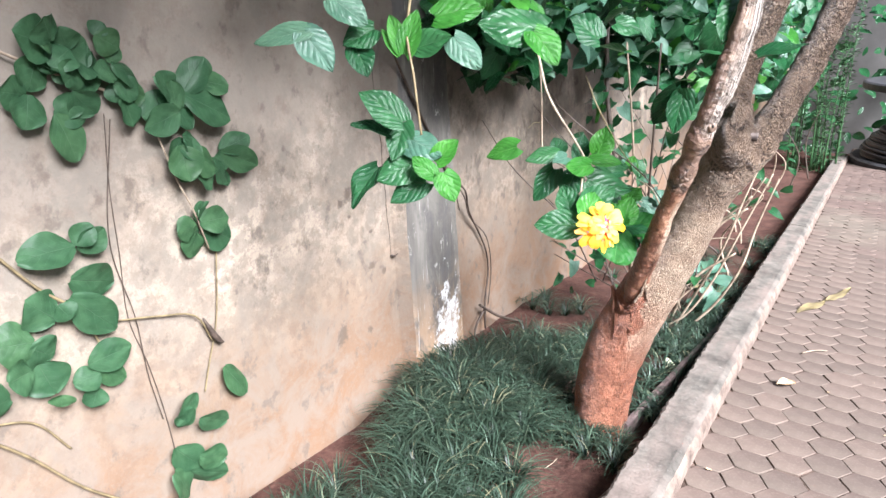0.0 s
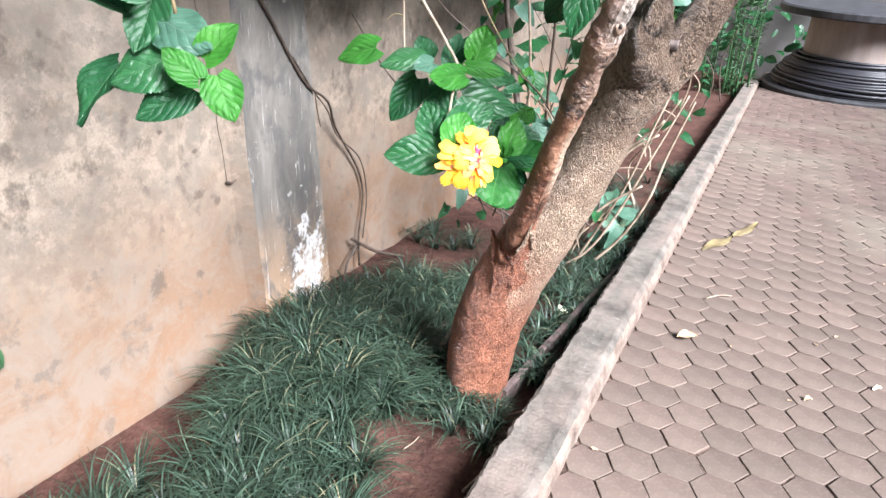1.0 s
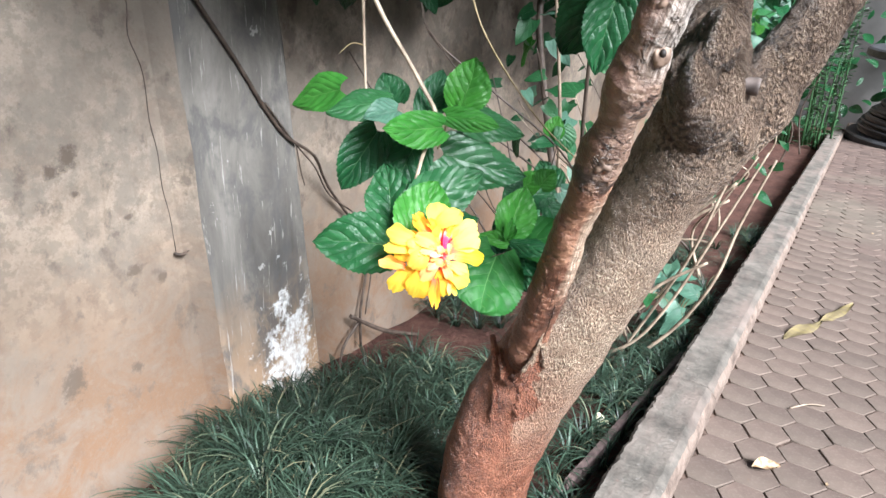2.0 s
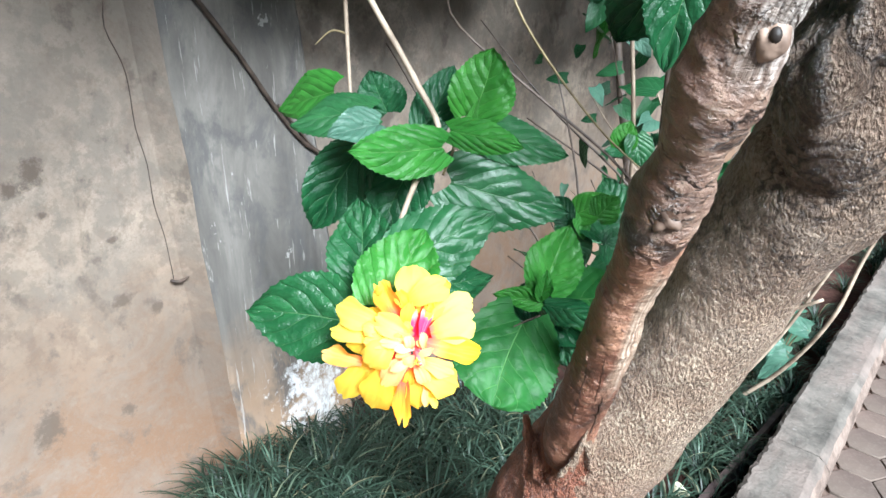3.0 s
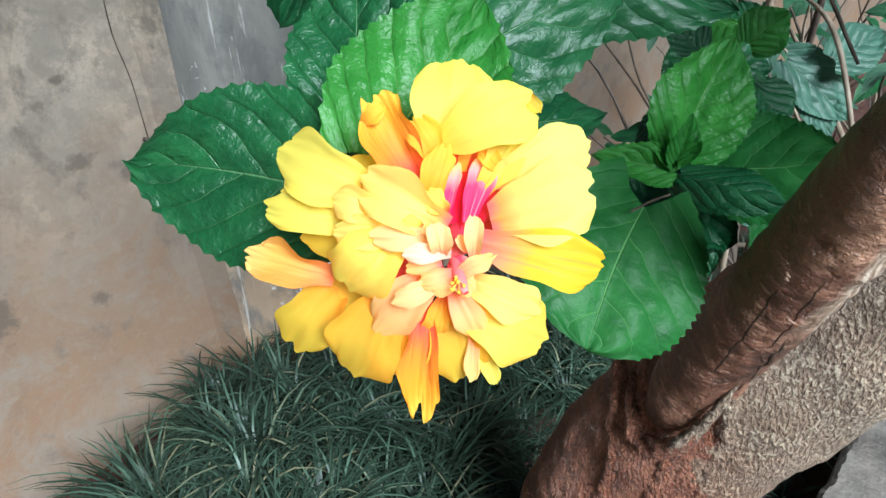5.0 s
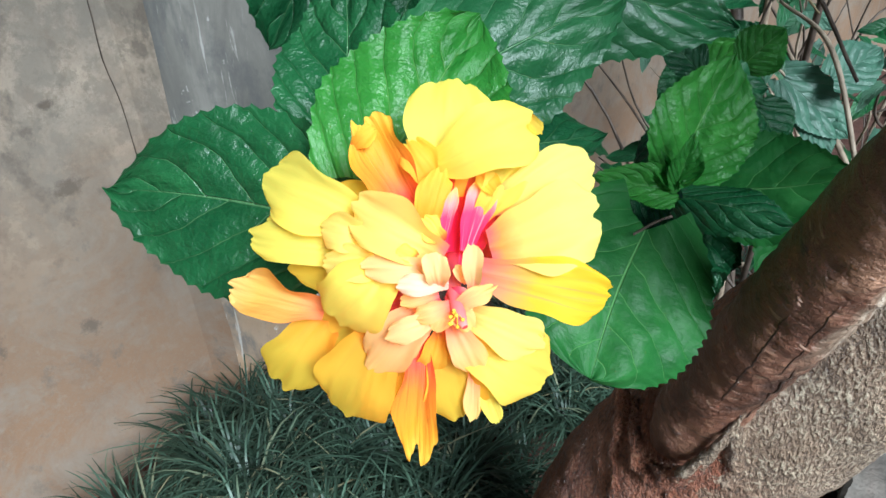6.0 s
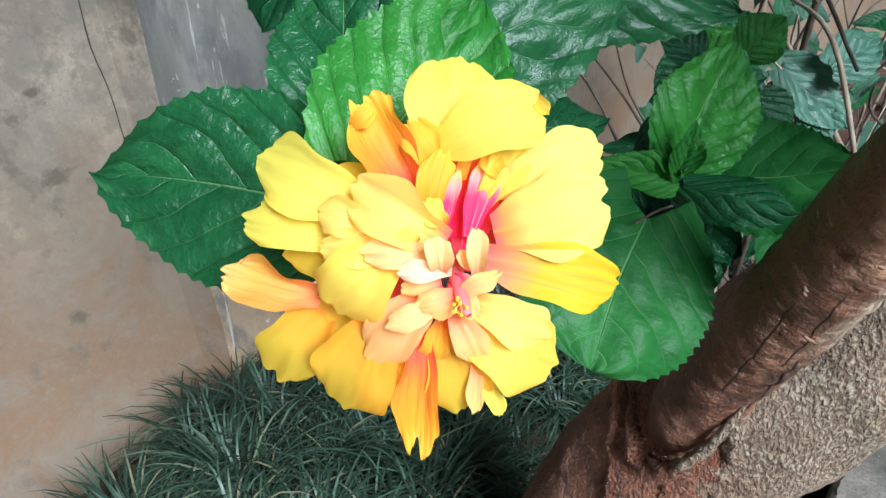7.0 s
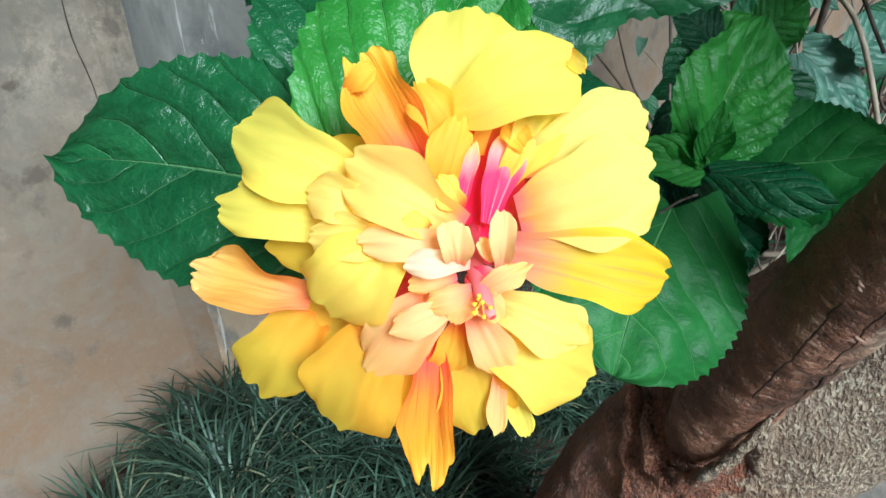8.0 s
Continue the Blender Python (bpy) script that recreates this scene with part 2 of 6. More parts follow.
    k.bump(height, 1.0, 0.011)
    return k.m


def dead_branch_material():
    """Peeling branch: x of the UV runs round it, y along it."""
    k = Mat("peeling_bark", 0.5, 0.5)
    u, v, _ = k.axis("UV")
    n, fine = k.noise(11, 6, 0.65), k.noise(48, 6, 0.7)
    shift = k.math('MULTIPLY_ADD', k.noise(14, 5, 0.65), 0.16, -0.08)
    uu, vv = k.math('ADD', u, shift), k.math('ADD', v, k.math('MULTIPLY', shift, 0.5))
    base = k.ramp(k.math('ADD', k.math('MULTIPLY', n, 0.6), k.math('MULTIPLY', fine, 0.4)), (0.37, (0.045, 0.020, 0.013)), (0.48, (0.165, 0.070, 0.041)), (0.61, (0.40, 0.215, 0.130)))
    # wet dark bark on the left flank, its shade painted in too
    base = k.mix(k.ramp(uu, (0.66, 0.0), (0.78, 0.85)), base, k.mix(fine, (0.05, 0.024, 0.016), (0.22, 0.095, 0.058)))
    # short peeling nicks across the branch
    nick = k.noise(1.0, 4, 0.6, "UV", (9, 150, 1))
    base = k.mix(k.ramp(nick, (0.62, 0.0), (0.66, 0.7)), base, (0.42, 0.27, 0.18))
    base = k.mix(k.ramp(nick, (0.34, 0.75), (0.38, 0.0)), base, (0.025, 0.014, 0.010))
    # wood laid bare along one side
    ub = k.math('ADD', u, k.math('MULTIPLY_ADD', k.noise(9, 4, 0.6), 0.10, -0.05))
    bare = k.math('MULTIPLY', k.ramp(ub, (0.555, 1.0), (0.590, 0.0)), k.ramp(vv, (0.27, 0.0), (0.33, 1.0), (0.46, 1.0), (0.50, 0.0)))
    grain = k.noise(1.0, 4, 0.6, "UV", (60, 5, 1))
    base = k.mix(k.math('MULTIPLY', bare, 0.9), base, k.ramp(grain, (0.36, (0.15, 0.085, 0.055)), (0.50, (0.36, 0.26, 0.18)), (0.64, (0.58, 0.48, 0.38))))
    # checked tan bark further up: short cracks that part it into small uneven plates
    swirl = k.math('MULTIPLY_ADD', k.noise(34, 6, 0.72), 0.11, -0.055)
    plates = k.noise(1.0, 6, 0.68, "UV", (5, 42, 1), 0.8)
    up = k.math('MULTIPLY', k.ramp(vv, (0.50, 0.0), (0.535, 1.0)), k.ramp(uu, (0.66, 1.0), (0.78, 0.25)))
    scale = k.ramp(k.math('ADD', k.math('MULTIPLY', n, 0.5), k.math('MULTIPLY', fine, 0.5)), (0.36, (0.095, 0.055, 0.038)), (0.46, (0.21, 0.128, 0.09)), (0.56, (0.35, 0.24, 0.17)), (0.68, (0.56, 0.44, 0.34)))
    warp = k.n.new("ShaderNodeCombineXYZ")
    k.put(warp.inputs[0], k.math('MULTIPLY', k.math('ADD', u, swirl), 6.0))
    k.put(warp.inputs[1], k.math('MULTIPLY', k.math('ADD', v, k.math('MULTIPLY', swirl, 0.25)), 88.0))
    cells = k.n.new("ShaderNodeTexVoronoi")
    cells.feature = 'DISTANCE_TO_EDGE'
    cells.inputs["Scale"].default_value = 1.0
    k.l.new(warp.outputs[0], cells.inputs["Vector"])
    fissure = k.math('MULTIPLY', k.ramp(cells.outputs["Distance"], (0.02, 1.0), (0.075, 0.0)), k.ramp(k.noise(24, 4, 0.6), (0.50, 0.0), (0.56, 0.95)))
    scale = k.mix(fissure, scale, (0.030, 0.018, 0.013))
    # grey weathered fibres above the eye
    fibre = k.noise(1.0, 5, 0.65, "UV", (46, 7, 1), 0.4)
    grey = k.math('MULTIPLY', k.ramp(k.math('ADD', v, k.math('MULTIPLY', shift, 0.6)), (0.72, 0.0), (0.76, 1.0)), k.ramp(u, (0.16, 0.4), (0.30, 1.0), (0.55, 1.0), (0.70, 0.3)))
    scale = k.mix(grey, scale, k.ramp(fibre, (0.38, (0.05, 0.038, 0.030)), (0.48, (0.30, 0.25, 0.21)), (0.60, (0.62, 0.56, 0.50))))
    base = k.mix(up, base, scale)
    # the dark hollow where the scales begin, and long cracks
    hollow = k.ramp(k.math('ABSOLUTE', k.math('SUBTRACT', vv, 0.515)), (0.006, 0.85), (0.022, 0.0))
    hollow = k.math('MULTIPLY', hollow, k.ramp(k.noise(30, 4), (0.40, 0.0), (0.50, 1.0)))
    wob = k.math('MULTIPLY_ADD', k.noise(1.0, 6, 0.7, "UV", (3, 40, 1)), 0.045, -0.022)
    uw = k.math('ADD', u, wob)
    two = None
    for u0, v0, v1, half in ((0.672, 0.225, 0.330, 0.0010), (0.600, 0.275, 0.350, 0.0013), (0.520, 0.200, 0.285, 0.0030)):
        off = k.math('ABSOLUTE', k.math('SUBTRACT', uw, k.math('MULTIPLY_ADD', v, 0.46, u0 - 0.46 * v0)))
        cut = k.math('MULTIPLY', k.ramp(off, (half, 1.0), (half * 2.4, 0.0)), k.ramp(v, (v0, 0.0), (v0 + 0.01, 1.0), (v1 - 0.01, 1.0), (v1, 0.0)))
        two = cut if two is None else k.math('MAXIMUM', two, cut)
    dark = k.math('MAXIMUM', hollow, two)
    base = k.mix(dark, base, (0.012, 0.008, 0.006))
    k.color(base)
    k.rough(k.ramp(n, (0.3, 0.28), (0.7, 0.52)))
    height = k.math('ADD', fine, k.math('MULTIPLY', k.noise(110, 5, 0.7), 0.5))
    height = k.math('ADD', height, k.math('MULTIPLY', k.math('MULTIPLY', up, k.math('SUBTRACT', k.math('ADD', k.ramp(plates, (0.38, 0.0), (0.56, 0.2)), k.math('MULTIPLY', grey, fibre)), fissure)), 1.3))
    height = k.math('SUBTRACT', k.math('ADD', height, k.math('MULTIPLY', nick, 0.5)), k.math('MULTIPLY', dark, 1.2))
    k.bump(height, 0.95, 0.010)
    return k.m


def stem_material(name, dark, light):
    k = Mat(name, 0.6, 0.4)
    k.color(k.ramp(k.noise(30, 4), (0.35, dark), (0.65, light)))
    k.bump(k.noise(120, 3), 0.4, 0.002)
    return k.m


def leaf_material(name, dark, light, vein, rough=0.36, share=0.25, veins=4.6, quilt=0.65, spec=0.17, tint=None):
    """Leaf blade: x of the UV runs across from edge to edge, y from stalk to tip."""
    k = Mat(name, rough, spec)
    u, v, _ = k.axis("UV")
    w = k.math('MULTIPLY_ADD', u, 2.0, -1.0)
    side = k.math('ABSOLUTE', w)
    # side veins leave the midrib by turns and sweep forward, the lowest ones the most
    wob = k.math('MULTIPLY_ADD', k.noise(3.0, 3, 0.5, "UV"), 0.12, -0.06)
    run = k.math('DIVIDE', k.math('ADD', k.math('SUBTRACT', v, k.math('MULTIPLY', side, 0.52)), wob), k.math('MULTIPLY_ADD', side, -0.30, 1.0))
    wave = k.math('ADD', k.math('MULTIPLY', run, veins), k.math('MULTIPLY', k.math('GREATER_THAN', w, 0.0), 0.5))
    gap = k.math('ABSOLUTE', k.math('SUBTRACT', k.math('FRACT', k.math('ADD', wave, 0.5)), 0.5))   # 0 on a vein
    thin = k.math('DIVIDE', gap, k.math('MULTIPLY_ADD', side, -0.75, 1.05))
    line = k.ramp(thin, (0.0, 1.0), (0.012, 0.9), (0.030, 0.0))
    mid = k.ramp(k.math('DIVIDE', side, k.math('MULTIPLY_ADD', v, -0.7, 1.0)), (0.0, 1.0), (0.012, 0.9), (0.026, 0.0))
    # cross veins bridge the gaps between the side veins
    cells = k.voronoi(19, 'DISTANCE_TO_EDGE', "UV", (1.0, 1.25, 1))
    on = k.math('MAXIMUM', k.math('MULTIPLY', line, 0.62), k.math('MULTIPLY', mid, 0.85))
    on = k.math('MAXIMUM', on, k.math('MULTIPLY', k.ramp(cells, (0.0, 1.0), (0.04, 0.0)), 0.09))
    n = k.noise(22, 5)
    base = k.ramp(n, (0.3, dark), (0.7, light))
    base = k.mix(k.ramp(k.noise(4.0, 4, 0.6, "UV"), (0.42, 0.0), (0.66, 0.5)), base, tuple(c * 0.62 for c in dark))
    base = k.mix(0.6, base, k.ramp(k.random(), (0.0, (0.70, 0.80, 0.78)), (0.6, (1.0, 1.0, 1.0)), (1.0, (1.25, 1.15, 0.95))), 'MULTIPLY')
    base = k.mix(k.math('MULTIPLY', on, 0.6), base, vein)
    k.color(base)
    k.rough(k.ramp(k.noise(9, 4, 0.6), (0.3, rough * 0.8), (0.7, rough * 1.2)))
    # the blade swells between the veins, with fine puckers, and drops sharply into them
    puff = k.math('MULTIPLY', k.ramp(gap, (0.0, 0.0), (0.03, 0.45), (0.14, 0.8), (0.5, 1.0)), 0.50 * quilt)
    height = k.math('ADD', puff, k.math('MULTIPLY', k.noise(5, 2, 0.5, "UV"), 0.9 * quilt))
    height = k.math('ADD', height, k.math('MULTIPLY', k.noise(15, 4, 0.62, "UV", (1.0, 1.5, 1)), 0.45 * quilt))
    height = k.math('ADD', height, k.math('MULTIPLY', k.ramp(cells, (0.0, 0.0), (0.16, 1.0)), 0.035 * quilt))
    height = k.math('SUBTRACT', height, k.math('MULTIPLY', mid, 0.4))
    k.bump(height, 0.75, 0.0045)
    k.translucent(share, tint or tuple(min(1, c * 2.2) for c in light))
    return k.m


# ---------------------------------------------------------------- mesh helpers
def part(name, bm, material, parent=None, label=""):
    me = bpy.data.meshes.new(name)
    bm.to_mesh(me)
    bm.free()
    me.materials.append(material)
    ob = new(name, me)
    if parent is not None:
        ob.parent = parent
        ob.matrix_parent_inverse = parent.matrix_world.inverted()
    if label:
        tagged(ob, label)
    return ob


def smooth(bm):
    for f in bm.faces:
        f.smooth = True
    return bm


def spline(points, n):
    """Points along a smooth curve through the given ones (any number of values each)."""
    p = np.array(points, float)
    if len(p) == 2:
        return [p[0] + (p[1] - p[0]) * i / n for i in range(n + 1)]
    p = np.vstack([2 * p[0] - p[1], p, 2 * p[-1] - p[-2]])
    out, k = [], len(p) - 3
    for i in range(n + 1):
        s = i / n * k
        j = min(int(s), k - 1)
        t = s - j
        a, b, c, d = p[j:j + 4]
        out.append(0.5 * ((2 * b) + (c - a) * t + (2 * a - 5 * b + 4 * c - d) * t * t + (3 * b - a - 3 * c + d) * t ** 3))
    return out


def tube(bm, points, n=24, sides=10, bumps=0.0, scale=14.0, cap=True, knobs=0.0, grit=0.0):
    """A limb through points (x, y, z, radius), with uneven sides."""
    pts = spline(points, n)
    rings, up = [], Vector((0.3, 0.9, 0.2)).normalized()
    uv = bm.loops.layers.uv.verify()
    for i, p in enumerate(pts):
        a, b = pts[max(i - 1, 0)], pts[min(i + 1, n)]
        d = Vector(b[:3] - a[:3]).normalized()
        s = d.cross(up).normalized()
        u2 = s.cross(d).normalized()
        ring = []
        for k in range(sides):
            w = 2 * math.pi * k / sides
            o = s * math.cos(w) + u2 * math.sin(w)
            c = Vector(p[:3])
            r = p[3]
            if bumps:
                q = c + o * p[3]
                r *= 1 + bumps * noise.noise(q * scale) + 0.4 * bumps * noise.noise(q * scale * 3.1)
                if knobs:
                    up_ = max(0.0, min(1.0, (c.z - 0.9) / 0.2))
                    r *= 1 + knobs * (0.12 + up_) * (0.5 - abs(noise.noise(Vector((q.x * 30, q.y * 30, q.z * 44))))) + 0.4 * knobs * noise.noise(q * 95)
                if grit:
                    r *= 1 + grit * noise.noise(Vector((q.x * 150, q.y * 150, q.z * 95))) + 0.6 * grit * noise.noise(q * 260)
            ring.append(bm.verts.new(c + o * r))
        rings.append(ring)
    for i in range(n):
        for k in range(sides):
            f = bm.faces.new((rings[i][k], rings[i][(k + 1) % sides], rings[i + 1][(k + 1) % sides], rings[i + 1][k]))
            f.smooth = True
            for l, (uu, vv) in zip(f.loops, ((k, i), (k + 1, i), (k + 1, i + 1), (k, i + 1))):
                l[uv].uv = (uu / sides, vv / n)
    if cap:
        bm.faces.new(rings[-1])
        bm.faces.new(list(reversed(rings[0])))
    return bm


def box(bm, lo, hi, bevel=0.0, segments=2):
    vs = bmesh.ops.create_cube(bm, size=1.0)["verts"]
    for v in vs:
        v.co = Vector([lo[i] + (v.co[i] + 0.5) * (hi[i] - lo[i]) for i in range(3)])
    if bevel:
        es = list({e for v in vs for e in v.link_edges})
        bmesh.ops.bevel(bm, geom=es, offset=bevel, segments=segments, affect='EDGES', profile=0.5)
    return bm


def blade_profile(v, shape):
    if shape == "hibiscus":         # broad and cordate below, drawn out to a point
        return math.sin(math.pi * min(1, 0.11 + 0.89 * v) ** 0.58) ** 0.80
    return math.sin(math.pi * min(1, 0.03 + 0.96 * v) ** 1.05) ** 0.62


FACING = Vector((0.55, -0.62, 0.56)).normalized()


def leaf_mesh(name, base, tip, width, material, shape="hibiscus", fold=0.18, droop=0.12, twist=0.0, teeth=13,
              rows=26, cols=8, facing=FACING, wave=0.05, seed=0, parent=None, label="", notch=0.10):
    """A leaf blade from stalk to tip: toothed edge, a fold along the midrib, quilted between the veins."""
    base, tip = Vector(base), Vector(tip)
    axis = tip - base
    length = axis.length
    d = axis.normalized()
    nrm = (facing - d * facing.dot(d)).normalized()
    side = d.cross(nrm).normalized()
    if twist:
        q = Matrix.Rotation(radians(twist), 3, d)
        nrm, side = q @ nrm, q @ side
    rnd = random.Random(seed)
    ph = rnd.uniform(0, 6.28)
    bm = bmesh.new()
    uv = bm.loops.layers.uv.verify()
    grid = []
    for i in range(rows + 1):
        v = i / rows
        w = blade_profile(v, shape) * width * 0.5
        tooth = 1.0
        if teeth:
            tooth = 1.0 + 0.105 * (((v * teeth + 0.12 * math.sin(ph + 9 * v)) % 1.0) ** 0.5 - 0.65) * (1 if 0.06 < v < 0.97 else 0)
        row = []
        for j in range(cols + 1):
            u = j / cols * 2 - 1
            a = abs(u)
            reach = w * (tooth if a > 0.99 else 1.0)
            x = u * reach
            along = v * length - (notch * length * a * a * max(0.0, 1 - v * 3.2) if shape == "hibiscus" else 0)
            h = fold * (x * x) / max(width * 0.5, 1e-5)                                  # cupped
            h += -droop * length * v * v                                                 # tip hangs
            h += wave * width * math.sin(ph + v * 7.5 + (1.4 if u > 0 else 0)) * a * a
            h += width * (0.06 * noise.noise(Vector((u * 1.3 + ph, v * 2.2, ph))) + 0.03 * noise.noise(Vector((u * 3.4 + ph, v * 5.0, ph + 3)))) * min(1, 2 * a)
            row.append(bm.verts.new(base + d * along + side * x + nrm * h))
        grid.append(row)
    for i in range(rows):
        for j in range(cols):
            f = bm.faces.new((grid[i][j], grid[i][j + 1], grid[i + 1][j + 1], grid[i + 1][j]))
            f.smooth = True
            for l, (jj, ii) in zip(f.loops, ((j, i), (j + 1, i), (j + 1, i + 1), (j, i + 1))):
                l[uv].uv = (jj / cols, ii / rows)
    return part(name, bm, material, parent, label)


def empty(name, at):
    ob = new(name)
    ob.location = at
    ob.empty_display_size = 0.05
    bpy.context.view_layer.update()
    return ob


M_PLASTER, M_PILASTER, M_SOIL, M_CONCRETE = plaster_material(), pilaster_material(), soil_material(), concrete_material()
M_PAVER, M_PAVER_FAR, M_BARK, M_DEAD = paver_material(), paver_material(True), bark_material(), dead_branch_material()
M_KERB_SIDE = kerb_side_material()
M_STEM = stem_material("green_brown_stem", (0.10, 0.075, 0.04), (0.22, 0.17, 0.09))
M_PALE_STEM = stem_material("pale_woody_stem", (0.17, 0.125, 0.088), (0.34, 0.27, 0.20))
M_DARK_STEM = stem_material("dark_woody_stem", (0.035, 0.024, 0.018), (0.09, 0.065, 0.05))
M_LEAF = leaf_material("hibiscus_leaf", (0.007, 0.042, 0.015), (0.017, 0.080, 0.027), (0.13, 0.26, 0.11), 0.33, 0.08, quilt=1.0, spec=0.26)
M_LEAF_BRIGHT = leaf_material("young_hibiscus_leaf", (0.022, 0.112, 0.014), (0.050, 0.188, 0.028), (0.20, 0.40, 0.12), 0.33, 0.20, quilt=0.9, spec=0.26)
M_LEAF_BLUE = leaf_material("bluish_hibiscus_leaf", (0.012, 0.058, 0.020), (0.028, 0.104, 0.036), (0.15, 0.28, 0.14), 0.34, 0.10, quilt=0.6, spec=0.28)
M_LEAF_PALE = leaf_material("pale_leaf", (0.040, 0.096, 0.064), (0.080, 0.165, 0.112), (0.22, 0.32, 0.24), 0.4, 0.15, spec=0.36)
M_LEAF_MID = leaf_material("mature_hibiscus_leaf", (0.013, 0.064, 0.014), (0.028, 0.112, 0.024), (0.14, 0.30, 0.10), 0.42, 0.14, quilt=0.5, spec=0.10)
M_BATTEN = stem_material("weathered_batten", (0.06, 0.042, 0.040), (0.14, 0.10, 0.092))
M_SHRED = stem_material("bark_shred", (0.06, 0.03, 0.02), (0.19, 0.105, 0.068))
M_CREEPER = leaf_material("creeper_leaf", (0.024, 0.064, 0.030), (0.054, 0.116, 0.056), (0.10, 0.17, 0.10), 0.42, 0.2, 5.0, 0.25)


# ---------------------------------------------------------------- ground, drive and kerb
def bed_z(x, y):
    """Height of the soil in the bed between wall and kerb."""
    wall = max(0.0, min(1.0, (-1.05 - x) / 0.6))
    near = max(0.0, min(1.0, (2.35 - y) / 0.5))
    return ground_z(y) - 0.045 - 0.10 * wall * near - 0.02 * wall + 0.018 * noise.noise(Vector((x * 5, y * 5, 0))) + 0.008 * noise.noise(Vector((x * 21, y * 21, 3)))


def build_ground():
    bm = bmesh.new()
    xs, ys = (-400, -30, -1.9, 3.4, 30, 400), (-400, -12, 2, 20, 400)
    g = [[bm.verts.new((x, y, ground_z(max(-12, min(20, y))) - 0.16)) for x in xs] for y in ys]
    for i in range(len(ys) - 1):
        for j in range(len(xs) - 1):
            bm.faces.new((g[i][j], g[i][j + 1], g[i + 1][j + 1], g[i + 1][j]))
    return tagged(part("ground", bm, M_SOIL), "bare reddish earth ground reaching the horizon", "ground", kind="structure")


def build_bed():
    bm = bmesh.new()
    nx, ny = 40, 150
    g = [[None] * (nx + 1) for _ in range(ny + 1)]
    for i in range(ny + 1):
        y = -0.9 + 11.6 * i / ny
        for j in range(nx + 1):
            x = -1.76 + 1.22 * j / nx - 0.014 * (y - 2.5) * (j / nx)
            g[i][j] = bm.verts.new((x, y, bed_z(x, y)))
    for i in range(ny):
        for j in range(nx):
            bm.faces.new((g[i][j], g[i][j + 1], g[i + 1][j + 1], g[i + 1][j])).smooth = True
    return tagged(part("flower_bed", bm, M_SOIL), "red-brown bare soil bed between wall and kerb", "soil", kind="structure")


def kerb_x(y):
    return -0.415 - 0.012 * (y - 2.0)


def build_kerb():
    root = empty("kerb", (kerb_x(4), 4, ground_z(4)))
    tagged(root, "weathered grey concrete kerb of chipped cast blocks", "kerb", kind="structure")
    y, k = -5.30, 0
    while y < 10.4:
        y1 = y + 2.85
        bm = bmesh.new()
        # chamfered cross section, drawn along the length in short steps
        sec = ((0.0, -0.10), (0.0, 0.045), (-0.012, 0.072), (-0.034, 0.088), (-0.150, 0.094), (-0.160, 0.086), (-0.163, -0.16))
        steps = 300 if 0 < y1 < 6 else 110
        rings = []
        for i in range(steps + 1):
            yy = y + 0.002 + (y1 - y - 0.004) * i / steps
            ring = []
            for sx, sz in sec:
                c = Vector((kerb_x(yy) + sx, yy, ground_z(yy) + sz))
                rough = 0.005 if sz > 0.03 else 0.003
                if sx < -0.14 and sz > 0.05:
                    c.x += 0.006 * noise.noise(c * 31) + 0.003 * noise.noise(c * 60)
                c += rough * noise.noise_vector(c * 17 + Vector((k, 0, 0))) + 0.4 * rough * noise.noise_vector(c * 60)
                if i in (0, steps) and sz > 0.06:
                    c.z -= 0.006
                ring.append(bm.verts.new(c))
            rings.append(ring)
        for a, b in zip(rings, rings[1:]):
            for i in range(len(sec) - 1):
                f = bm.faces.new((a[i], b[i], b[i + 1], a[i + 1]))
                f.smooth, f.material_index = i in (1, 2), int(i < 2)
        bm.faces.new(rings[0])
        bm.faces.new(list(reversed(rings[-1])))
        block = part("kerb_block", bm, M_CONCRETE, root)
        block.data.materials.append(M_KERB_SIDE)
        y, k = y1, k + 1
    return root


HEX_R = 0.0785


def hexagon(bm, cx, cy, z0, tilt=(0, 0), gap=0.004, ro=0.0, worn=None):
    """A paver; a worn one has two uneven points along each side."""
    top, rim, bot = [], [], []
    count = 18 if worn is not None else 6
    for k in range(count):
        w = 2 * math.pi * k / count + ro
        r = HEX_R - gap
        if count == 18 and k % 3:
            r *= math.cos(math.pi / 6) / math.cos(math.pi / 18)
            r += 0.0018 * noise.noise((k * 1.7, worn * 3.1, 0.5))
        ox, oy = math.cos(w) * r, math.sin(w) * r
        zz = z0 + ox * tilt[0] + oy * tilt[1] - oy * SLOPE
        top.append(bm.verts.new((cx + ox * 0.965, cy + oy * 0.965, zz)))
        rim.append(bm.verts.new((cx + ox, cy + oy, zz - 0.0035)))
        bot.append(bm.verts.new((cx + ox, cy + oy, zz - 0.04)))
    bm.faces.new(top)
    for k in range(count):
        j = (k + 1) % count
        bm.faces.new((rim[k], rim[j], top[j], top[k])).smooth = True
        bm.faces.new((bot[k], bot[j], rim[j], rim[k]))


